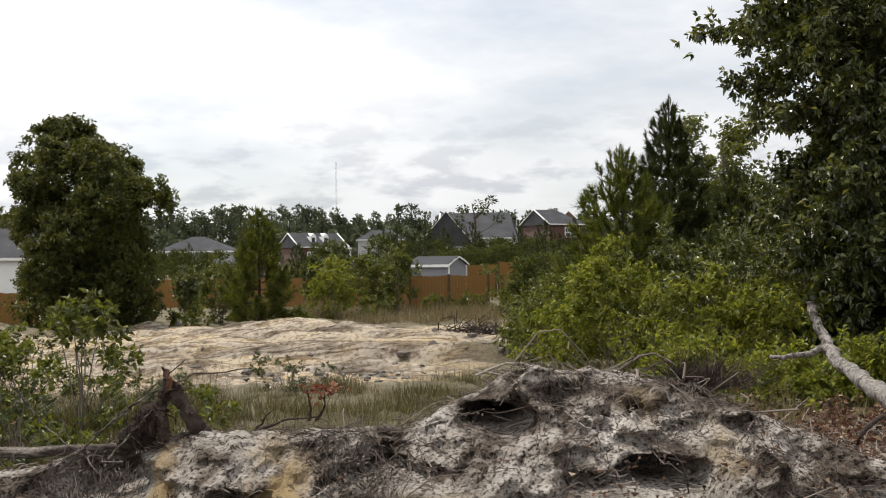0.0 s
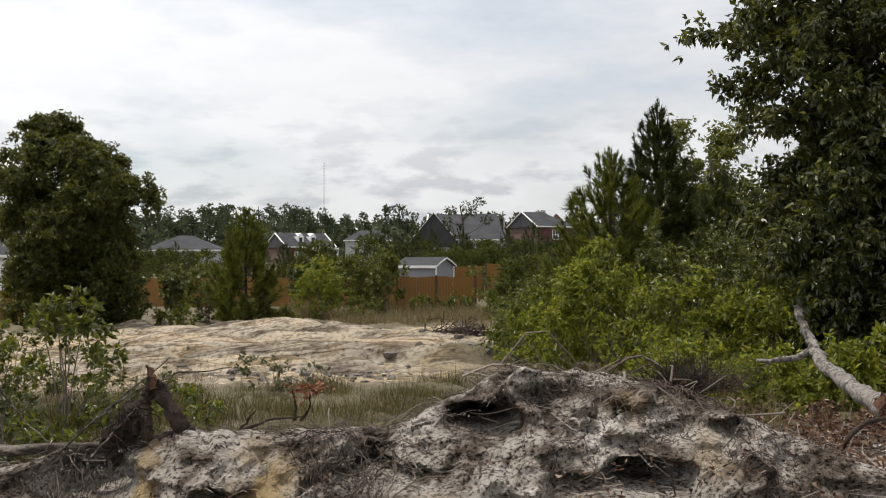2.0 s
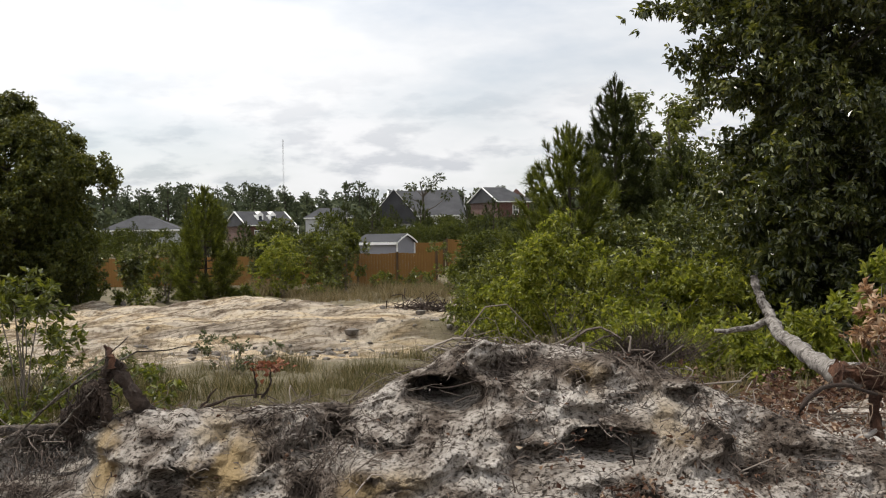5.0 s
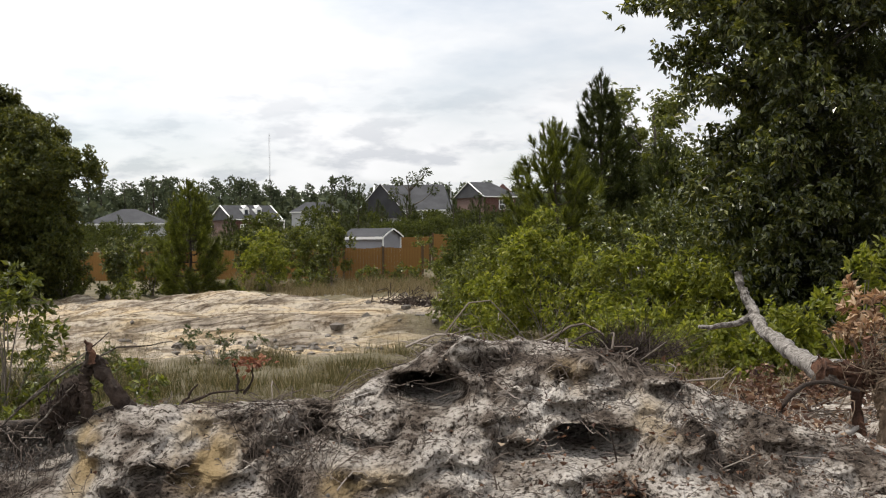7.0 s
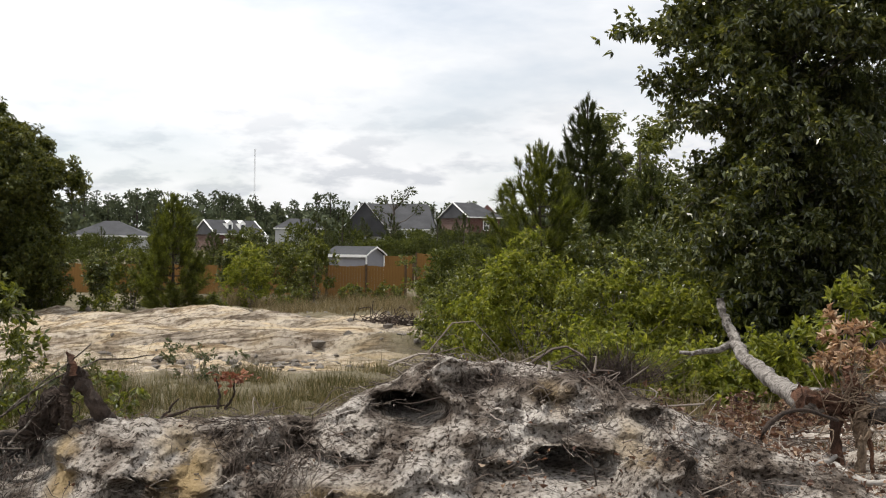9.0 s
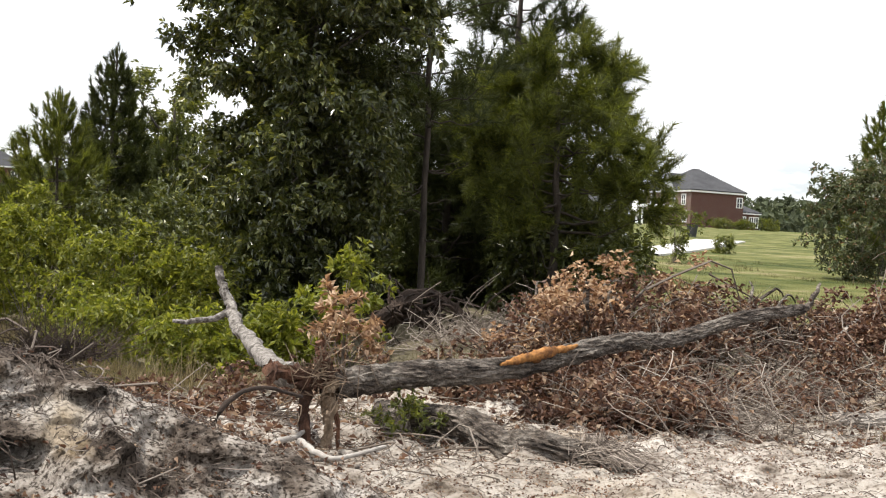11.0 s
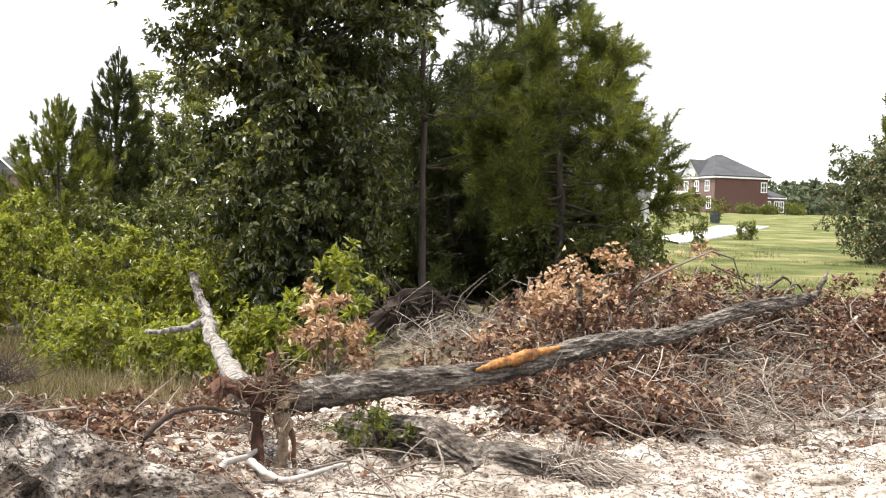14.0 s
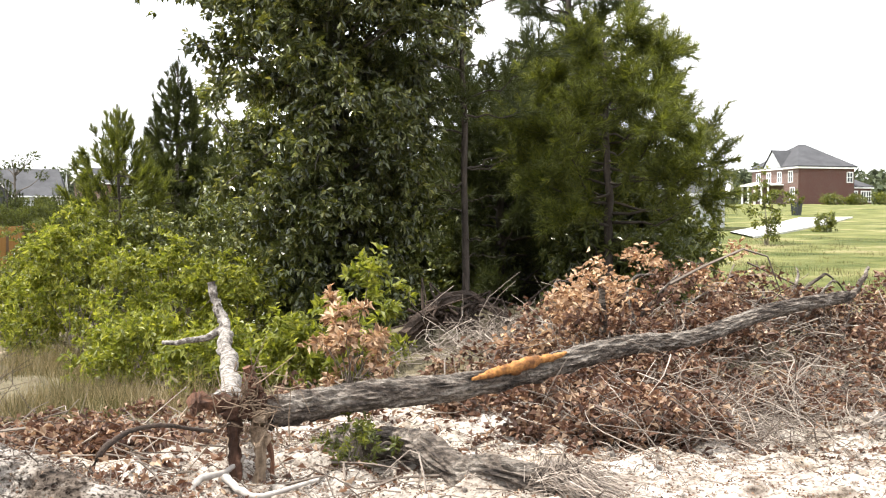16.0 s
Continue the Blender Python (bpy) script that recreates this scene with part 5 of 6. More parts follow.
stuff("root_mat", g, "torn_fibre", "mats of torn brown roots hanging down the mound's face", "roots")
g = Geo()
sticks(g, 60, spot(1.1, 6.55, 0.4, 0.15), 0.45, 0.006, 0.10, 0.02)
sticks(g, 10, spot(1.25, 6.6, 0.2, 0.2), 0.3, 0.009, 0.35, 0.04)
stuff("stick_pile", g, "twig", "bare grey sticks heaped behind the mound crest", "sticks")
g = Geo()
for _ in range(420):
    s = np.array([1.42, 6.35, 0.84]) + rng.normal(size=3) * [0.12, 0.08, 0.01]
    e = s + [rng.normal() * 0.13, rng.normal() * 0.1, abs(rng.normal()) * 0.09 + 0.06]
    tube(g, [s, (s + e) / 2 + rng.normal(size=3) * 0.02, e], [0.0022, 0.0018, 0.001], 3, cap=False)
stuff("dry_tuft", g, "dark_root", "wispy dry brown tuft on the mound", "dry plant")
g = Geo()
leaf_litter(g, 12000, patch(1.8, 11.0, 5.4, 9.8), 0.022, 0.0)
leaf_litter(g, 5000, patch(1.6, 6.0, 4.9, 7.6), 0.016, 0.0)
stuff("leaf_crumbs", g, "dead_leaf", "crumbled dead leaves strewn over the sand", "dead leaves")
g = Geo()
leaf_litter(g, 260, spot(1.25, 5.2, 0.25, 0.15), 0.038, 0.02)
leaf_litter(g, 600, spot(2.3, 6.5, 0.35, 0.35), 0.05, 0.03)
leaf_litter(g, 120, spot(0.1, 5.0, 0.1, 0.1), 0.04, 0.02)
leaf_litter(g, 300, patch(-1.5, 2.4, 4.9, 6.2), 0.026, 0.0)
stuff("leaf_litter", g, "dead_leaf", "brown dead leaves on the mound", "dead leaves")

# clods on the mound
g = Geo()
ico = bmesh.new()
bmesh.ops.create_icosphere(ico, subdivisions=1, radius=1.0)
iv = np.array([v.co[:] for v in ico.verts])
fi = np.array([[v.index for v in f.verts] for f in ico.faces])
ico.free()
for x, y in patch(-2.4, 2.9, 4.8, 6.3)(800):
    r = 0.005 + 0.011 * rng.uniform() ** 4
    g.add(iv * r * rng.uniform(0.7, 1.2, 3) * (1 + 0.2 * rng.normal(size=(len(iv), 1))) + [x, y, float(surface(np.array(x), np.array(y)))], fi)
for x, y in patch(2.6, 9.0, 5.6, 8.6)(420):
    r = 0.008 + 0.02 * rng.uniform() ** 4
    g.add(iv * r * rng.uniform(0.7, 1.2, 3) * (1 + 0.2 * rng.normal(size=(len(iv), 1))) + [x, y, float(surface(np.array(x), np.array(y)))], fi)
stuff("clods", g, "clod", "small clods of grey earth", "clods")

# brush pile
g = Geo()
leaf_litter(g, 2900, spot(7.6, 9.9, 1.1, 0.55), 0.11, 0.22)
leaf_litter(g, 2300, spot(9.2, 10.9, 1.3, 0.6), 0.12, 0.30)
leaf_litter(g, 1700, spot(7.1, 8.75, 0.55, 0.28), 0.11, 0.16)
leaf_litter(g, 1300, spot(6.1, 9.4, 0.6, 0.25), 0.10, 0.10)
leaf_litter(g, 800, spot(2.6, 9.6, 0.6, 0.28), 0.10, 0.10)
leaf_litter(g, 900, spot(2.0, 9.8, 0.9, 0.5), 0.10, 0.06)
leaf_litter(g, 800, spot(2.3, 10.8, 0.7, 0.5), 0.10, 0.07)
leaf_litter(g, 500, spot(4.2, 11.2, 0.6, 0.4), 0.10, 0.10)
leaf_litter(g, 1800, spot(10.6, 10.0, 0.7, 0.7), 0.11, 0.2)
leaf_litter(g, 2200, spot(11.0, 9.7, 0.7, 0.4), 0.11, 0.12)
leaf_litter(g, 1300, spot(6.0, 7.3, 0.32, 0.2), 0.07, 0.2)
leaf_litter(g, 900, spot(5.75, 7.75, 0.35, 0.16), 0.07, 0.12)
leaf_litter(g, 700, spot(7.6, 8.1, 0.5, 0.25), 0.07, 0.10)
leaf_litter(g, 1500, spot(10.2, 8.6, 0.9, 0.5), 0.07, 0.05)
leaf_litter(g, 1600, patch(7.0, 12.4, 6.6, 9.6), 0.05, 0.0)
leaf_litter(g, 900, patch(3.5, 11.0, 6.8, 9.6), 0.07, 0.0)
leaf_litter(g, 200, spot(2.2, 7.6, 0.5, 0.4), 0.08, 0.02)
stuff("dead_leaves", g, "dead_leaf", "heaped brown dead oak leaves on felled brush", "dead leaves")
g = Geo()
leaf_litter(g, 900, spot(7.0, 10.2, 0.35, 0.2), 0.12, 0.35)
leaf_litter(g, 500, spot(9.0, 11.2, 0.8, 0.3), 0.12, 0.4)
stuff("tan_leaves", g, "tan_leaf", "tan withered leaves on cut branches", "dead leaves")
g = Geo()
sticks(g, 520, spot(7.8, 9.8, 1.3, 0.6), 0.45, 0.006, 0.4, 0.10)
sticks(g, 320, spot(9.6, 10.6, 1.3, 0.7), 0.5, 0.007, 0.4, 0.18)
sticks(g, 420, spot(8.2, 8.6, 0.9, 0.4), 0.4, 0.004, 0.35, 0.06)
sticks(g, 420, spot(6.6, 7.7, 0.6, 0.35), 0.45, 0.004, 0.3, 0.08)
sticks(g, 260, spot(6.2, 7.35, 0.4, 0.25), 0.5, 0.0035, 0.45, 0.12)
sticks(g, 300, spot(7.9, 7.9, 0.8, 0.4), 0.4, 0.004, 0.25, 0.04)
sticks(g, 500, patch(8.0, 12.4, 6.6, 9.6), 0.3, 0.004, 0.2, 0.02)
sticks(g, 1900, patch(3.2, 11.0, 6.0, 9.2), 0.17, 0.004, 0.15, 0.0)
sticks(g, 1200, patch(1.8, 6.5, 4.9, 7.4), 0.09, 0.0028, 0.12, 0.0)
sticks(g, 200, patch(1.4, 4.2, 6.6, 9.4), 0.35, 0.006, 0.15, 0.02)
sticks(g, 160, spot(2.3, 10.6, 0.7, 0.5), 0.4, 0.005, 0.3, 0.05)
stuff("brush", g, "twig", "tangle of cut dry branches and twigs", "brush")
g = Geo()
sticks(g, 650, spot(7.0, 11.6, 0.6, 0.4), 0.36, 0.004, 0.5, 0.14)
sticks(g, 8, spot(8.8, 10.6, 1.2, 0.5), 1.0, 0.014, 0.2, 0.28)
stuff("grey_brush", g, "twig", "grey leafless branches heaped under the pines", "brush")


# grass
def tufts(geo, xy, height, blades, width, spread=0.10):
    n = len(xy)
    z = surface(xy[:, 0], xy[:, 1])
    p = np.repeat(np.column_stack([xy, z]), blades, 0)
    k = len(p)
    p[:, :2] += spread * rng.normal(size=(k, 2))
    h = height * rng.uniform(0.45, 1.15, k) * np.repeat(rng.uniform(0.6, 1.3, n), blades)
    h = h * np.clip(0.8 + 0.85 * field(p[:, 0], p[:, 1], 1.6, 23), 0.25, 2.0)
    tip = p + np.column_stack([rng.normal(size=(k, 2)) * 0.35 * h[:, None], h])
    a = rng.uniform(0, 2 * np.pi, k)
    side = np.column_stack([np.cos(a), np.sin(a), 0 * a]) * width / 2
    p[:, 2] -= 0.02
    geo.add(np.stack([p - side, p + side, tip], 1).reshape(-1, 3), np.arange(k * 3).reshape(-1, 3))


def grassy(n, x0, x1, y0, y1, keep=0.5):
    xy = patch(x0, x1, y0, y1)(n)
    free = sand_mask(xy[:, 0], xy[:, 1]) < keep
    clear = (field(xy[:, 0], xy[:, 1], 1.6, 21) > -0.05)
    d, az = np.hypot(xy[:, 0], xy[:, 1]), np.degrees(np.arctan2(xy[:, 0], xy[:, 1]))
    return xy[free & clear & ~((az > 8) & (d < 12.3))]


g = Geo()
tufts(g, grassy(2400, -5.5, 1.2, 7.2, 12), 0.24, 16, 0.006, 0.09)
tufts(g, grassy(3600, -9, 3.0, 12, 20), 0.22, 14, 0.010, 0.14)
tufts(g, grassy(3200, -14, 3.5, 20, 31), 0.20, 14, 0.012, 0.22)
tufts(g, spot(-4.4, 12.4, 1.0, 1.5)(420), 0.5, 14, 0.008, 0.12)
tufts(g, spot(-3.2, 8.6, 0.7, 0.8)(260), 0.4, 14, 0.006, 0.1)
stuff("wild_grass", g, "grass", "tall olive wild grass behind the mound", "grass")
g = Geo()
tufts(g, grassy(1500, -5.5, 2.2, 7.4, 14), 0.26, 14, 0.005, 0.12)
tufts(g, grassy(1600, -9, 3.0, 14, 26), 0.20, 14, 0.009, 0.2)
tufts(g, grassy(3600, -8, 4.5, 40, 58), 0.5, 14, 0.022, 0.3)
tufts(g, grassy(1100, 0.5, 4.5, 11, 20), 0.28, 14, 0.009, 0.16)
tufts(g, spot(3.6, 11.2, 0.9, 0.4)(40), 0.16, 10, 0.006, 0.12)
tufts(g, spot(6.0, 10.2, 0.5, 0.25)(40), 0.2, 12, 0.006, 0.1)
stuff("dry_grass", g, "dry_grass", "pale dry grass and weeds", "grass")
g = Geo()
for cx, cy, sx, sy, n, big in ((-2.6, 22.5, 1.4, 0.7, 260, 0.17), (0.8, 27.0, 1.6, 1.2, 120, 0.15), (1.2, 34.5, 1.4, 1.4, 90, 0.2), (-8.5, 41.5, 2.5, 0.5, 80, 0.18), (-2.0, 42.0, 2.0, 0.8, 60, 0.2), (-5.0, 28.0, 3.0, 3.0, 60, 0.10)):
    for x, y in spot(cx, cy, sx, sy)(n):
        r = 0.03 + 0.65 * big * rng.uniform() ** 3
        g.add(iv * r * rng.uniform(0.6, 1.3, 3) * [1, 1, 0.7] * (1 + 0.25 * rng.normal(size=(len(iv), 1))) + [x, y, float(land(x, y))], fi)
stuff("far_clods", g, "clod", "clods and rubble at the edge of the sand", "clods")
g = Geo()
sticks(g, 160, spot(1.0, 35, 0.5, 0.4), 0.5, 0.015, 0.4, 0.08)
stuff("brush_heap", g, "dark_root", "small heap of dead brush on the sand", "brush")
g = Geo()
tufts(g, spot(5.3, 13.2, 1.6, 0.6)(160), 0.18, 14, 0.008, 0.1)
tufts(g, spot(4.1, 8.5, 0.25, 0.12)(26), 0.16, 14, 0.006, 0.05)
tufts(g, spot(8.2, 6.9, 0.12, 0.1)(10), 0.12, 14, 0.006, 0.05)
xy = np.stack([rng.uniform(13, 36, 2600), rng.uniform(14, 40, 2600)], 1)
az = np.degrees(np.arctan2(xy[:, 0], xy[:, 1]))
xy = xy[(az > 34) & (az < 52) & (np.hypot(xy[:, 0], xy[:, 1]) > 18) & (field(xy[:, 0], xy[:, 1], 2.5, 31) > 0.0)]
tufts(g, xy, 0.14, 12, 0.014, 0.2)
stuff("green_grass", g, "grass", "short green grass by the logs and shrubs", "grass")


# fences
boards = box(Geo(), (-0.5, -0.5, 0), (0.5, 0.5, 1)).mesh("board", M["fence"])


def fence(label, a, b, height, post_every=2.4, cap=True):
    """A board fence from a to b on the ground, with dark posts."""
    a, b = np.array(a, float), np.array(b, float)
    ln = np.linalg.norm(b - a)
    ang = math.degrees(math.atan2(b[1] - a[1], b[0] - a[0]))
    z = float(land(*((a + b) / 2)))
    root = thing("board_fence", label, "fence", pose(a[0], a[1], z, 0, 0, ang), "board fences")
    n = max(1, round(ln / post_every))
    for i in range(n):
        x0, x1 = ln * i / n, ln * (i + 1) / n
        g = Geo()
        for zr in (0.3, height * 0.5, height - 0.3):
            box(g, (x0, 0.022, zr - 0.045), (x1, 0.06, zr + 0.045))
        panel = part("panel", g, M["fence"], root)
        k = max(2, int((x1 - x0) / 0.14))
        step_x = (x1 - x0) / k
        for j in range(k):
            sag = 0.06 * math.sin(math.pi * (j + 0.5) / k)
            board = new("board", boards)
            board.parent = panel
            board.matrix_basis = pose(x0 + step_x * (j + 0.5), 0.006 * (j % 2), 0.03) @ Matrix.Diagonal((step_x - 0.004, 0.024, height - sag + 0.01 * rng.normal(), 1))
    for i in range(n + 1):
        g = Geo()
        x = ln * i / n
        box(g, (x - 0.06, -0.06, -0.2), (x + 0.06, 0.075, height + 0.03))
        box(g, (x - 0.075, -0.075, height + 0.03), (x + 0.075, 0.09, height + 0.07))
        part("post", g, M["post"], root)
    return root


fence("orange-stained board fence with dark posts before the shed", (-2.0, 57), (1.98, 57), 1.75, 2.0)
fence("orange-stained board fence behind saplings", (-16.5, 62.2), (-2.1, 61.4), 1.62)
fence("low orange board fence beside the oak", (-26.0, 46.4), (-16.9, 47.0), 1.35)
fence("orange board fence behind the shed yard", (1.0, 70), (2.9, 70), 2.05)
fence("weathered board fence half hidden by shrubs", (3.3, 75), (5.0, 75), 2.1)


# houses
def prism_roof(geo, x0, x1, y0, y1, z, top, hip0=0.0, hip1=0.0, over=0.3, thick=0.15):
    """A roof with its ridge along x; hip0, hip1: how far the ridge is drawn in at each end."""
    X0, X1, Y0, Y1, ym = x0 - over, x1 + over, y0 - over, y1 + over, (y0 + y1) / 2
    v = [(X0, Y0, z), (X1, Y0, z), (X1, Y1, z), (X0, Y1, z), (X0 + hip0, ym, top), (X1 - hip1, ym, top)]
    low = [(a, b, c - thick) for a, b, c in v]
    geo.add(v, [(0, 1, 5, 4), (2, 3, 4, 5)])
    geo.add(v, [(1, 2, 5), (3, 0, 4)])
    geo.add(low, [(0, 3, 2, 1)])
    geo.add(v[:4] + low[:4], [(0, 4, 5, 1), (1, 5, 6, 2), (2, 6, 7, 3), (3, 7, 4, 0)])


def window(parent, x, y, z, w, h, face):
    """A window with white frame and panes; face: 'y-', 'y+', 'x+' or 'x-'."""
    def put(g, u0, u1, z0, z1, d0, d1):
        s = -1 if face[1] == "-" else 1
        lo, hi = sorted((s * d0, s * d1))
        if face[0] == "y":
            box(g, (x + u0, y + lo, z0), (x + u1, y + hi, z1))
        else:
            box(g, (x + lo, y + u0, z0), (x + hi, y + u1, z1))
    frame_geo, pane = Geo(), Geo()
    put(frame_geo, -w / 2 - 0.1, w / 2 + 0.1, z - 0.1, z, 0, 0.09)
    put(frame_geo, -w / 2 - 0.1, w / 2 + 0.1, z + h, z + h + 0.12, 0, 0.09)
    put(frame_geo, -w / 2 - 0.1, -w / 2, z, z + h, 0, 0.08)
    put(frame_geo, w / 2, w / 2 + 0.1, z, z + h, 0, 0.08)
    put(frame_geo, -0.04, 0.04, z, z + h, 0.02, 0.07)
    put(frame_geo, -w / 2, -0.04, z + h / 2 - 0.04, z + h / 2 + 0.04, 0.02, 0.065)
    put(frame_geo, 0.04, w / 2, z + h / 2 - 0.04, z + h / 2 + 0.04, 0.02, 0.065)
    put(pane, -w / 2, w / 2, z, z + h, 0.005, 0.03)
    f = part("window", frame_geo, M["white"], parent, "white window frame")
    part("pane", pane, M["glass"], f)


def walls(root, x0, x1, y0, y1, h, mat, gable=None, label=""):
    g = Geo()
    box(g, (x0, y0, -0.6), (x1, y1, h))
    if gable:
        ym = (y0 + y1) / 2
        for x in (x0 + 0.004, x1 - 0.004):
            g.add([(x, y0, h), (x, y1, h), (x, ym, gable), (x + 0.02, ym, gable)], [(0, 1, 2), (0, 2, 3)])
    part("wall", g, M[mat], root, label)


def rake(root, x, y0, y1, z, top):
    """White boards along a gable's edges."""
    g, ym = Geo(), (y0 + y1) / 2
    for a, b in (((x, y0, z), (x, ym, top)), ((x, ym, top), (x, y1, z))):
        a, b = np.array(a), np.array(b)
        d, e = np.array([0.12, 0, 0]), np.array([0, 0, -0.11])
        v = [a - d, b - d, b + d, a + d, a - d + e, b - d + e, b + d + e, a + d + e]
        g.add(v, [(0, 1, 2, 3), (4, 7, 6, 5), (0, 4, 5, 1), (3, 2, 6, 7)])
    part("rake_board", g, M["white"], root)


def brick_house():
    """Two storeys, hipped roof, white porch; local x runs along the side wall, y along the front away from the lot."""
    p, v = np.array([0.775, -0.632]), np.array([0.632, 0.775])
    c, s = math.cos(radians(31)), math.sin(radians(31))
    u = c * p + s * v
    root = thing("brick_house", "two-storey red brick house with white porch and grey hipped roof", "house", pose(104.6, 128.2, 4.15, 0, 0, math.degrees(math.atan2(u[1], u[0]))))
    walls(root, 0, 8.7, 0, 13, 5.3, "brick", label="red brick wall")
    g = Geo()
    prism_roof(g, 0, 8.7, 0, 13, 5.5, 8.9, 4.2, 4.2, 0.35)
    part("roof", g, M["shingle"], root, "grey shingled hipped roof")
    g = Geo()
    for lo, hi in (((-0.3, -0.3, 5.12), (9.0, -0.02, 5.36)), ((8.72, -0.02, 5.12), (9.0, 13.3, 5.36)), ((-0.3, -0.02, 5.12), (-0.02, 13.3, 5.36))):
        box(g, lo, hi)
    part("eaves_trim", g, M["white"], root)
    window(root, 8.0, 0, 3.3, 0.8, 1.3, "y-")
    for y in (2.0, 5.0, 8.0, 11.0):
        window(root, 0, y, 3.3, 1.0, 1.4, "x-")
    for y in (1.5, 10.5):
        window(root, 0, y, 0.8, 1.0, 1.6, "x-")
    g = Geo()
    prism_roof(g, -2.4, -0.1, 4.0, 12.0, 3.0, 3.35, 0, 0, 0.15)
    part("porch_roof", g, M["white"], root, "white porch roof")
    for y in (4.3, 6.2, 8.1, 10.0, 11.8):
        g = Geo()
        tube(g, [(-2.2, y, -0.2), (-2.2, y, 0.15), (-2.2, y, 1.5), (-2.2, y, 2.85)], [0.2, 0.15, 0.15, 0.14], 10)
        part("column", g, M["white"], root)
    g = Geo()
    g.add([(-0.36, 4.0, 5.4), (-0.36, 9.0, 5.4), (-0.36, 6.5, 7.8), (-0.2, 6.5, 7.8)], [(0, 2, 1), (0, 3, 2)])
    part("front_gable", g, M["gable_siding"], root, "pale sided front gable")
    g = Geo()
    g.add([(-0.5, 3.7, 5.3), (-0.5, 6.5, 8.0), (3.2, 6.5, 8.0), (0.2, 3.7, 5.3), (-0.5, 9.3, 5.3), (0.2, 9.3, 5.3)], [(0, 3, 2, 1), (4, 1, 2, 5)])
    part("gable_roof", g, M["shingle"], root)
    wing = Geo()
    box(wing, (8.71, 1.2, -0.6), (12.2, 9.5, 2.6))
    part("wing", wing, M["brick"], root, "single-storey brick wing")
    g = Geo()
    prism_roof(g, 8.75, 12.2, 1.2, 9.5, 2.75, 4.3, 0, 1.7, 0.3)
    part("wing_roof", g, M["shingle"], root)
    g = Geo()
    box(g, (8.75, 0.9, 2.45), (12.5, 1.16, 2.7))
    part("wing_trim", g, M["white"], root)
    for x in (9.6, 11.0, 11.75):
        window(root, x, 1.2, 0.6, 0.7, 1.4, "y-")


brick_house()


def gable_house(label, m, l, w, eave, ridge, wall_mat, hip0=0.0, hip1=0.0, dormers=(), win=(), porch=False, white_gable=False):
    root = thing("house", label, "house", m, "houses beyond the fence")
    walls(root, 0, l, 0, w, eave, wall_mat, ridge if hip0 == 0 or hip1 == 0 else None)
    g = Geo()
    prism_roof(g, 0, l, 0, w, eave + 0.1, ridge + 0.15, hip0, hip1, 0.35)
    part("roof", g, M["shingle"], root, "grey shingled roof")
    if hip0 == 0:
        rake(root, -0.4, -0.35, w + 0.35, eave + 0.12, ridge + 0.17)
    if hip1 == 0:
        rake(root, l + 0.4, -0.35, w + 0.35, eave + 0.12, ridge + 0.17)
    g = Geo()
    box(g, (-0.35, -0.42, eave - 0.08), (l + 0.35, -0.36, eave + 0.1))
    part("eaves_trim", g, M["white"], root)
    for x in dormers:
        d = Geo()
        box(d, (x - 0.55, 1.2, eave + 0.6), (x + 0.55, 3.0, eave + 1.9))
        d.add([(x - 0.6, 1.18, eave + 1.9), (x + 0.6, 1.18, eave + 1.9), (x, 1.18, eave + 2.5), (x, 3.4, eave + 2.5)], [(0, 1, 2), (0, 2, 3), (1, 3, 2)])
        dm = part("dormer", d, M["white"], root, "white dormer")
        p = Geo()
        box(p, (x - 0.3, 1.16, eave + 0.8), (x + 0.3, 1.19, eave + 1.7))
        part("pane", p, M["glass"], dm)
    for x, z in win:
        window(root, x, 0, z, 1.0, 1.4, "y-")
    if porch:
        g = Geo()
        box(g, (l * 0.45, -2.0, eave - 0.35), (l, -0.45, eave - 0.1))
        part("porch_beam", g, M["white"], root)
        for x in np.linspace(l * 0.47, l - 0.2, 4):
            g = Geo()
            box(g, (x - 0.12, -1.95, -0.3), (x + 0.12, -1.7, eave - 0.36))
            part("column", g, M["white"], root)
    return root


gable_house("brick bungalow with two white dormers and a porch", pose(-25.6, 193.5, 0.9, 0, 0, 34), 9.0, 8, 3.3, 5.7, "brick", 0, 0, (3.2, 5.6), ((2.0, 1.0),), True)
gable_house("grey-roofed house behind trees", pose(-37.5, 145, 0.4, 0, 0, 4), 9.5, 9, 2.7, 4.6, "gable_siding", 4.0, 4.5, (), ((2, 0.8), (6, 0.8)))
gable_house("house with a steep grey roof behind the oak", pose(-44, 150, 0.4, 0, 0, 80), 9, 9, 3.0, 6.8, "gable_siding", 0, 0)
gable_house("house of which only the roof shows over the trees", pose(-18.5, 229, 1.8, 0, 0, 0), 9.8, 8, 4.2, 6.2, "gable_siding", 3.0, 3.5)
gable_house("large house with a pale gable and long grey roof", pose(-1.5, 170, 1.0, 0, 0, -6), 11.5, 12, 3.9, 7.9, "gable_siding", 0, 1.5)
gable_house("pale steep gabled house", pose(3.4, 165.0, 1.0, 0, 0, 90), 9.0, 7.6, 2.8, 7.7, "gable_siding", 0, 0)
gable_house("brick two-storey house with a grey roof", pose(16.4, 182, 1.3, 0, 0, 30), 6.6, 8, 6.0, 8.4, "brick", 0, 3, (), ((3.5, 4.0), (5.2, 4.0)))
gable_house("pale house hidden behind the pines", pose(30.9, 53.9, 0.8, 0, 0, -38), 6.9, 6, 2.3, 3.2, "gable_siding", 0, 0, (), ())
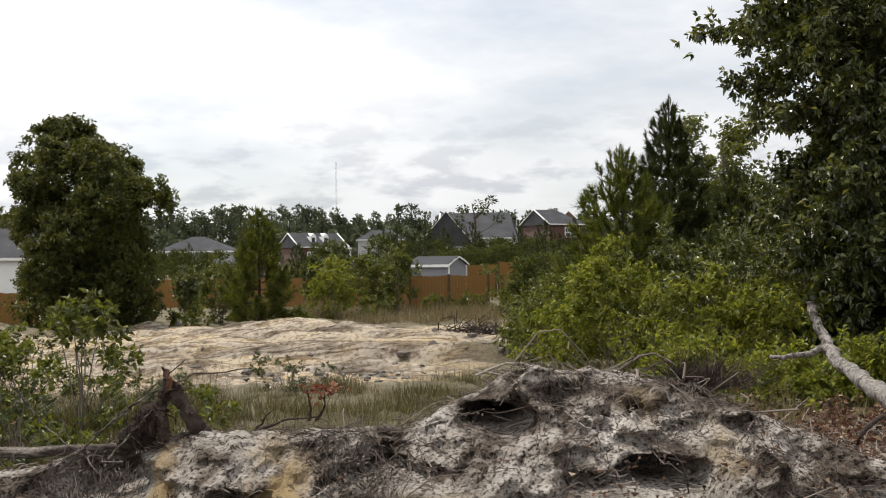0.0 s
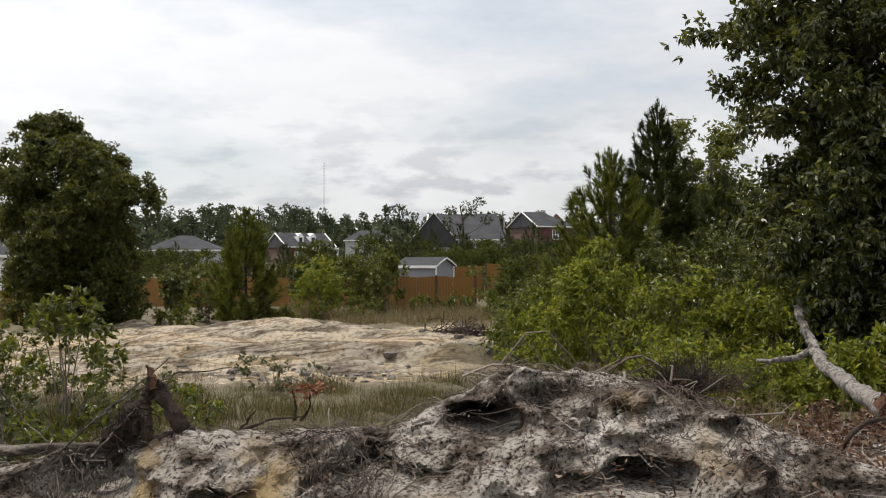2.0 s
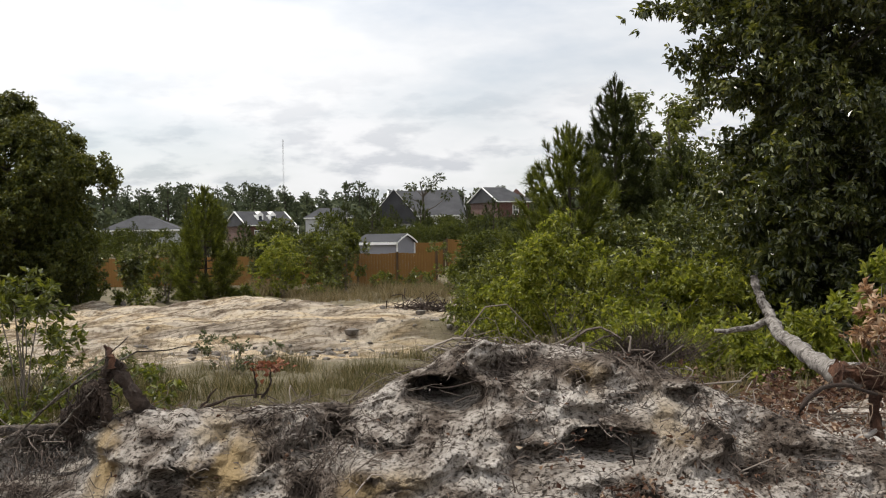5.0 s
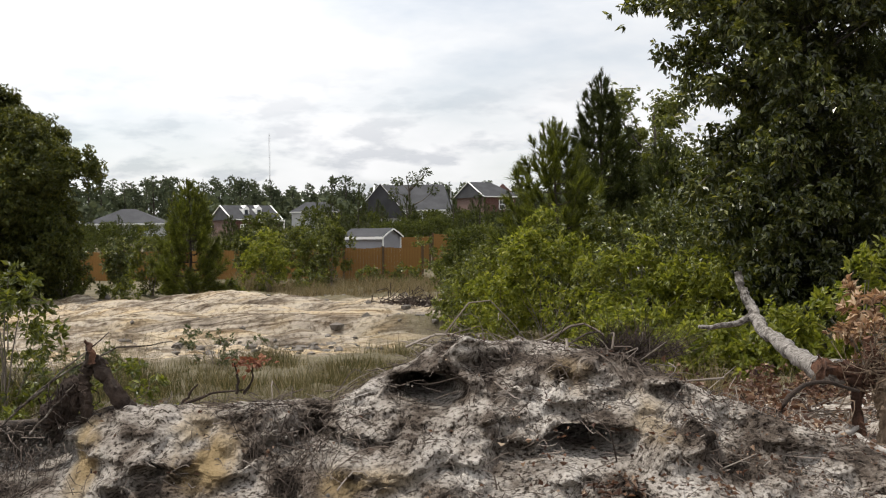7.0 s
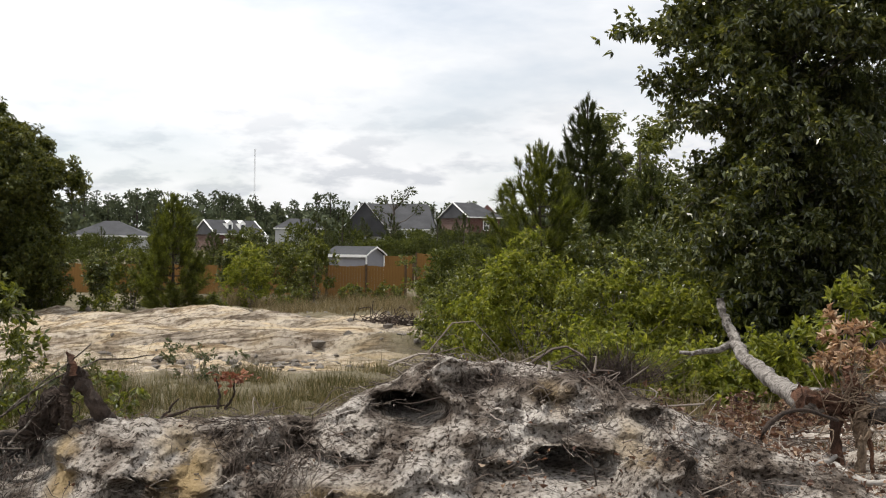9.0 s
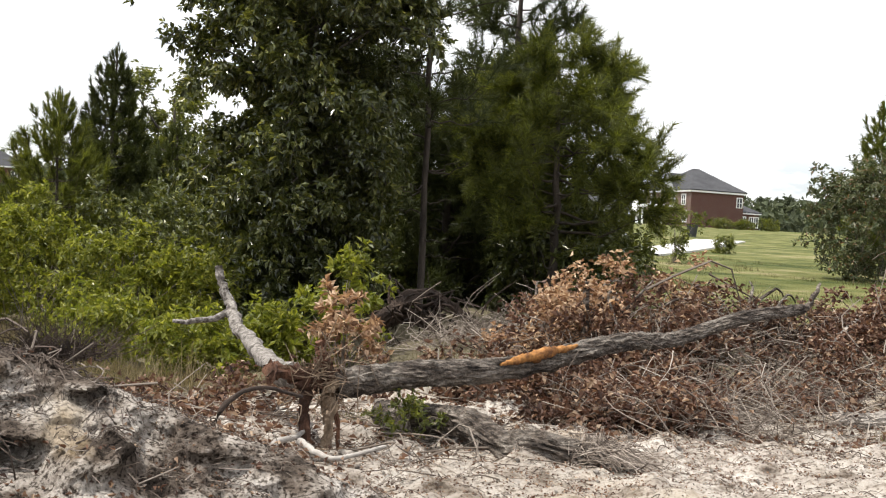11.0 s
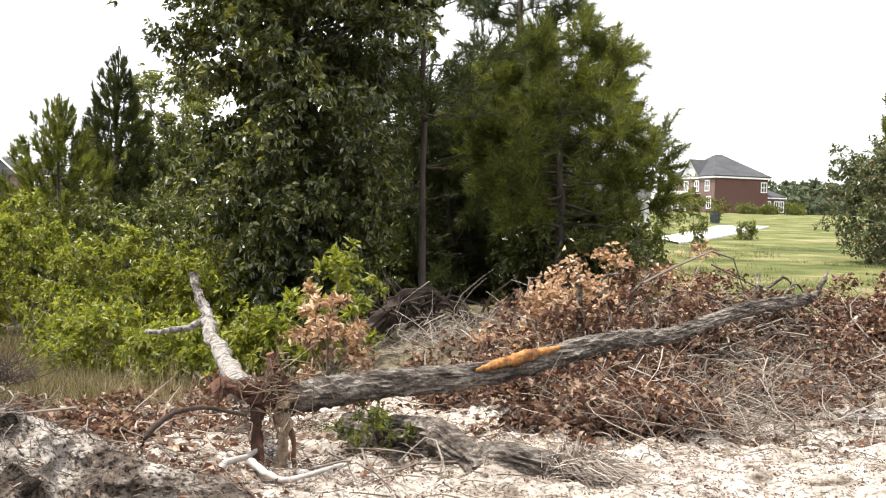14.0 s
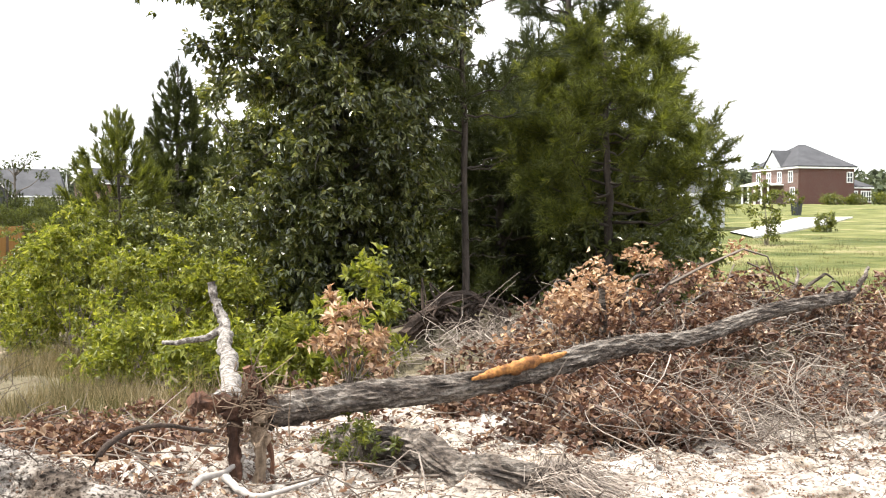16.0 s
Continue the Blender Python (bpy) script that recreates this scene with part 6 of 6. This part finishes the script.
gable_house("white house behind the oak", pose(-34, 76, -0.7, 0, 0, 5), 10, 8, 2.7, 4.8, "white", 0, 0, (), ((8.5, 0.9), (5.5, 0.9)))


def shed():
    root = thing("garden_shed", "grey-sided garden shed with white trim and grey roof", "shed", pose(-2.3, 67.2, -0.9, 0, 0, -24))
    l, w, e, r = 2.45, 2.7, 2.25, 2.68
    g = Geo()
    box(g, (0, 0, 0), (l, w, e))
    for x in (0.003, l - 0.003):
        g.add([(x, 0, e), (x, w, e), (x, w * 0.8, e + 0.2), (x, w / 2, r), (x, w * 0.2, e + 0.2)], [(0, 1, 2), (0, 2, 4), (4, 2, 3)])
    part("wall", g, M["siding"], root)
    g = Geo()
    ys = [(-0.15, e - 0.02), (w * 0.2, e + 0.24), (w / 2, r + 0.03), (w * 0.8, e + 0.24), (w + 0.15, e - 0.02)]
    for (a, za), (b, zb) in zip(ys, ys[1:]):
        v = [(-0.15, a, za), (l + 0.15, a, za), (l + 0.15, b, zb), (-0.15, b, zb)]
        g.add(v + [(p, q, s + 0.06) for p, q, s in v], [(0, 3, 2, 1), (4, 5, 6, 7), (0, 1, 5, 4), (1, 2, 6, 5), (2, 3, 7, 6), (3, 0, 4, 7)])
    part("roof", g, M["shingle"], root)
    g = Geo()
    box(g, (-0.16, -0.2, e - 0.14), (l + 0.16, -0.16, e + 0.02))
    for (a, za), (b, zb) in zip(ys, ys[1:]):
        g.add([(l + 0.155, a, za - 0.05), (l + 0.155, b, zb - 0.05), (l + 0.155, b, zb + 0.05), (l + 0.155, a, za + 0.05), (l + 0.17, a, za - 0.05), (l + 0.17, b, zb - 0.05), (l + 0.17, b, zb + 0.05), (l + 0.17, a, za + 0.05)], [(4, 5, 6, 7), (0, 3, 2, 1), (0, 1, 5, 4), (3, 7, 6, 2)])
    for x, y in ((-0.02, -0.02), (l + 0.005, -0.02), (l + 0.005, w - 0.1)):
        box(g, (x, y, 0), (x + 0.06, y + 0.12, e - 0.02))
    part("trim", g, M["white"], root, "white corner and eaves trim")


shed()

# driveway, bin, mast
g = Geo()
DRIVE_FAR = bend([(34.67, 46.36, 0), (43.98, 55.6, 0), (56.7, 68.5, 0)], 15)
DRIVE_NEAR = bend([(31.9, 40.9, 0), (39.6, 47.6, 0), (60.8, 67.6, 0)], 15)
for i in range(14):
    top = [(q[0], q[1], float(land(q[0], q[1])) + 0.09) for q in (DRIVE_NEAR[i], DRIVE_NEAR[i + 1], DRIVE_FAR[i + 1], DRIVE_FAR[i])]
    g.add(top + [(x, y, z - 0.25) for x, y, z in top], [(0, 1, 2, 3), (0, 4, 5, 1), (2, 6, 7, 3)])
tagged(new("driveway", g.mesh("driveway", M["concrete"])), "pale concrete driveway across the lawn", "driveway", kind="structure")


def wheelie_bin():
    root = thing("wheeled_bin", "dark wheeled rubbish bin beside the driveway", "bin", pose(62.0, 75.5, float(land(62.0, 75.5)), 0, 0, 20))
    g = Geo()
    g.add([(-0.25, -0.28, 0.05), (0.25, -0.28, 0.05), (0.25, 0.28, 0.05), (-0.25, 0.28, 0.05), (-0.32, -0.36, 1.0), (0.32, -0.36, 1.0), (0.32, 0.36, 1.0), (-0.32, 0.36, 1.0)], [(0, 3, 2, 1), (4, 5, 6, 7), (0, 1, 5, 4), (1, 2, 6, 5), (2, 3, 7, 6), (3, 0, 4, 7)])
    part("body", g, M["bin"], root)
    g = Geo()
    box(g, (-0.35, -0.4, 1.004), (0.35, 0.4, 1.08))
    part("lid", g, M["bin"], root)


wheelie_bin()


def mast():
    root = thing("radio_mast", "thin lattice radio mast far beyond the trees", "mast", pose(-118.9, 1194, 4))
    for k in range(3):
        a = 2.1 * k
        g = Geo()
        tube(g, [(0.7 * math.cos(a), 0.7 * math.sin(a), 0), (0.7 * math.cos(a), 0.7 * math.sin(a), 52), (0.7 * math.cos(a), 0.7 * math.sin(a), 104)], 0.11, 5)
        part("leg", g, M["steel"], root)
    g = Geo()
    for i in range(52):
        a, b = 2.1 * (i % 3), 2.1 * ((i + 1) % 3)
        tube(g, [(0.7 * math.cos(a), 0.7 * math.sin(a), 2.0 * i), (0, 0, 2.0 * i + 1), (0.7 * math.cos(b), 0.7 * math.sin(b), 2.0 * i + 2)], 0.06, 3, cap=False)
    part("lattice", g, M["steel"], root)


mast()


def snag(x, y, h):
    root = thing("dying_tree", "thin bare tree with a few leaf clumps", "tree", pose(x, y, float(land(x, y))))
    g = Geo()
    tube(g, bend([(0, 0, -0.2), (0.1, 0, h * 0.5), (-0.3, 0, h * 0.9)], 10, 0.05), np.linspace(0.2, 0.06, 10), 6)
    ends = []
    for k in range(9):
        z, a = h * rng.uniform(0.5, 0.85), rng.uniform(0, 6.3)
        e = np.array([2.6 * math.cos(a) * rng.uniform(0.6, 1.3), 1.5 * math.sin(a), z + rng.uniform(0.3, 1.6)])
        tube(g, bend([(0, 0, z - 0.6), (e[0] * 0.4, e[1] * 0.4, z), e], 6, 0.06), np.linspace(0.08, 0.02, 6), 4)
        ends.append(e)
    part("trunk", g, M["oak_bark"], root, smooth=True)
    c = Geo()
    crown(c, np.array(ends), np.full(len(ends), 0.65), 46, 0.32, 0.18)
    part("crown", c, M["dark_needle"], root)


snag(3.0, 128, 8.6)

# belt of shrubs and young trees behind the fence: a few kinds, repeated
far = [broadleaf("belt_tree", "young leafy tree in the belt behind the fence", "tree", stand(-9, 84), 3.6, 1.5, 0.1, 0.05, 46, 44, 0.26, 0.44, "belt_leaf", group="belt trees", limbs=4),
       broadleaf("belt_tree", "young leafy tree in the belt behind the fence", "tree", stand(-5, 88), 4.2, 1.7, 0.1, 0.05, 46, 44, 0.27, 0.47, "belt_leaf", group="belt trees", limbs=4),
       pine("belt_pine", "young pine in the belt behind the fence", stand(-2, 92), 5.0, 1.5, 0.1, 0.05, 10, 5, 6, 9, 0.45, 0.055, "dark_needle", group="belt trees", near=False)]
for i in range(150):
    az, d = rng.uniform(-21, 13), rng.uniform(72, 150)
    x, y = d * math.sin(radians(az)), d * math.cos(radians(az))
    if -3.5 < x < 2.5 and d < 82:
        continue
    copy_thing(far[i % 3], stand(x, y, scale=rng.uniform(0.5, 0.8) * (1.2 if az > -3.5 else 0.9)))
for i in range(46):
    az, d = rng.uniform(-2.5, 13), rng.uniform(88, 145)
    copy_thing(far[i % 3], stand(d * math.sin(radians(az)), d * math.cos(radians(az)), scale=rng.uniform(0.7, 1.0)))
for i in range(24):
    az, d = rng.uniform(4.5, 15), rng.uniform(45, 75)
    x, y = d * math.sin(radians(az)), d * math.cos(radians(az))
    copy_thing(far[i % 3], stand(x, y, scale=rng.uniform(0.65, 1.0)))

# distant pine woods along the skyline, haze put into their leaf colour
g = Geo()
w = Geo()
for i in range(620):
    az = -34 + 92 * (i + rng.uniform(-1.5, 1.5)) / 620
    d = rng.uniform(250, 340)
    x, y = d * math.sin(radians(az)), d * math.cos(radians(az))
    z = float(land(x, y))
    grove = 0.5 + 0.5 * math.sin(0.55 * az + 0.6) * math.sin(1.7 * az + 2.0)
    h = (rng.uniform(7.0, 11.5) + 3.6 * grove * rng.uniform(0.2, 1.0)) * (1.0 if az < 14 else 0.8) * (1.08 if az < -6 else 0.92)
    tube(w, [(x, y, z - 0.5), (x, y, z + h * 0.6), (x, y, z + h)], [0.25, 0.2, 0.06], 5, cap=False)
    spiky = rng.uniform() < 0.6
    n = 34 if spiky else 26
    f = rng.uniform(0.15, 1, n) if spiky else np.clip(0.72 + 0.17 * rng.normal(size=n), 0.2, 1)
    rad = 0.17 * h * (1.03 - f) ** 0.8 + 0.15 if spiky else 0.2 * h * np.sqrt(np.clip(1.05 - f, 0, 1)) * rng.uniform(0.3, 1.3, n) + 0.3
    a = rng.uniform(0, 6.3, n)
    cs = np.column_stack([x + rad * np.cos(a), y + rad * np.sin(a), z + h * f])
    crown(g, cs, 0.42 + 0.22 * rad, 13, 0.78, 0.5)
for i in range(700):
    az = -34 + 92 * rng.uniform()
    d = rng.uniform(235, 300)
    x, y = d * math.sin(radians(az)), d * math.cos(radians(az))
    cs = np.array([[x, y, float(land(x, y)) + rng.uniform(1, 6)]])
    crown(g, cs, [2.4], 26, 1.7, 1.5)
stuff("far_woods", g, "hazed_leaf", "distant pine woods along the skyline", "woods")
stuff("far_trunks", w, "pine_bark", "trunks of the distant pine woods", "woods")
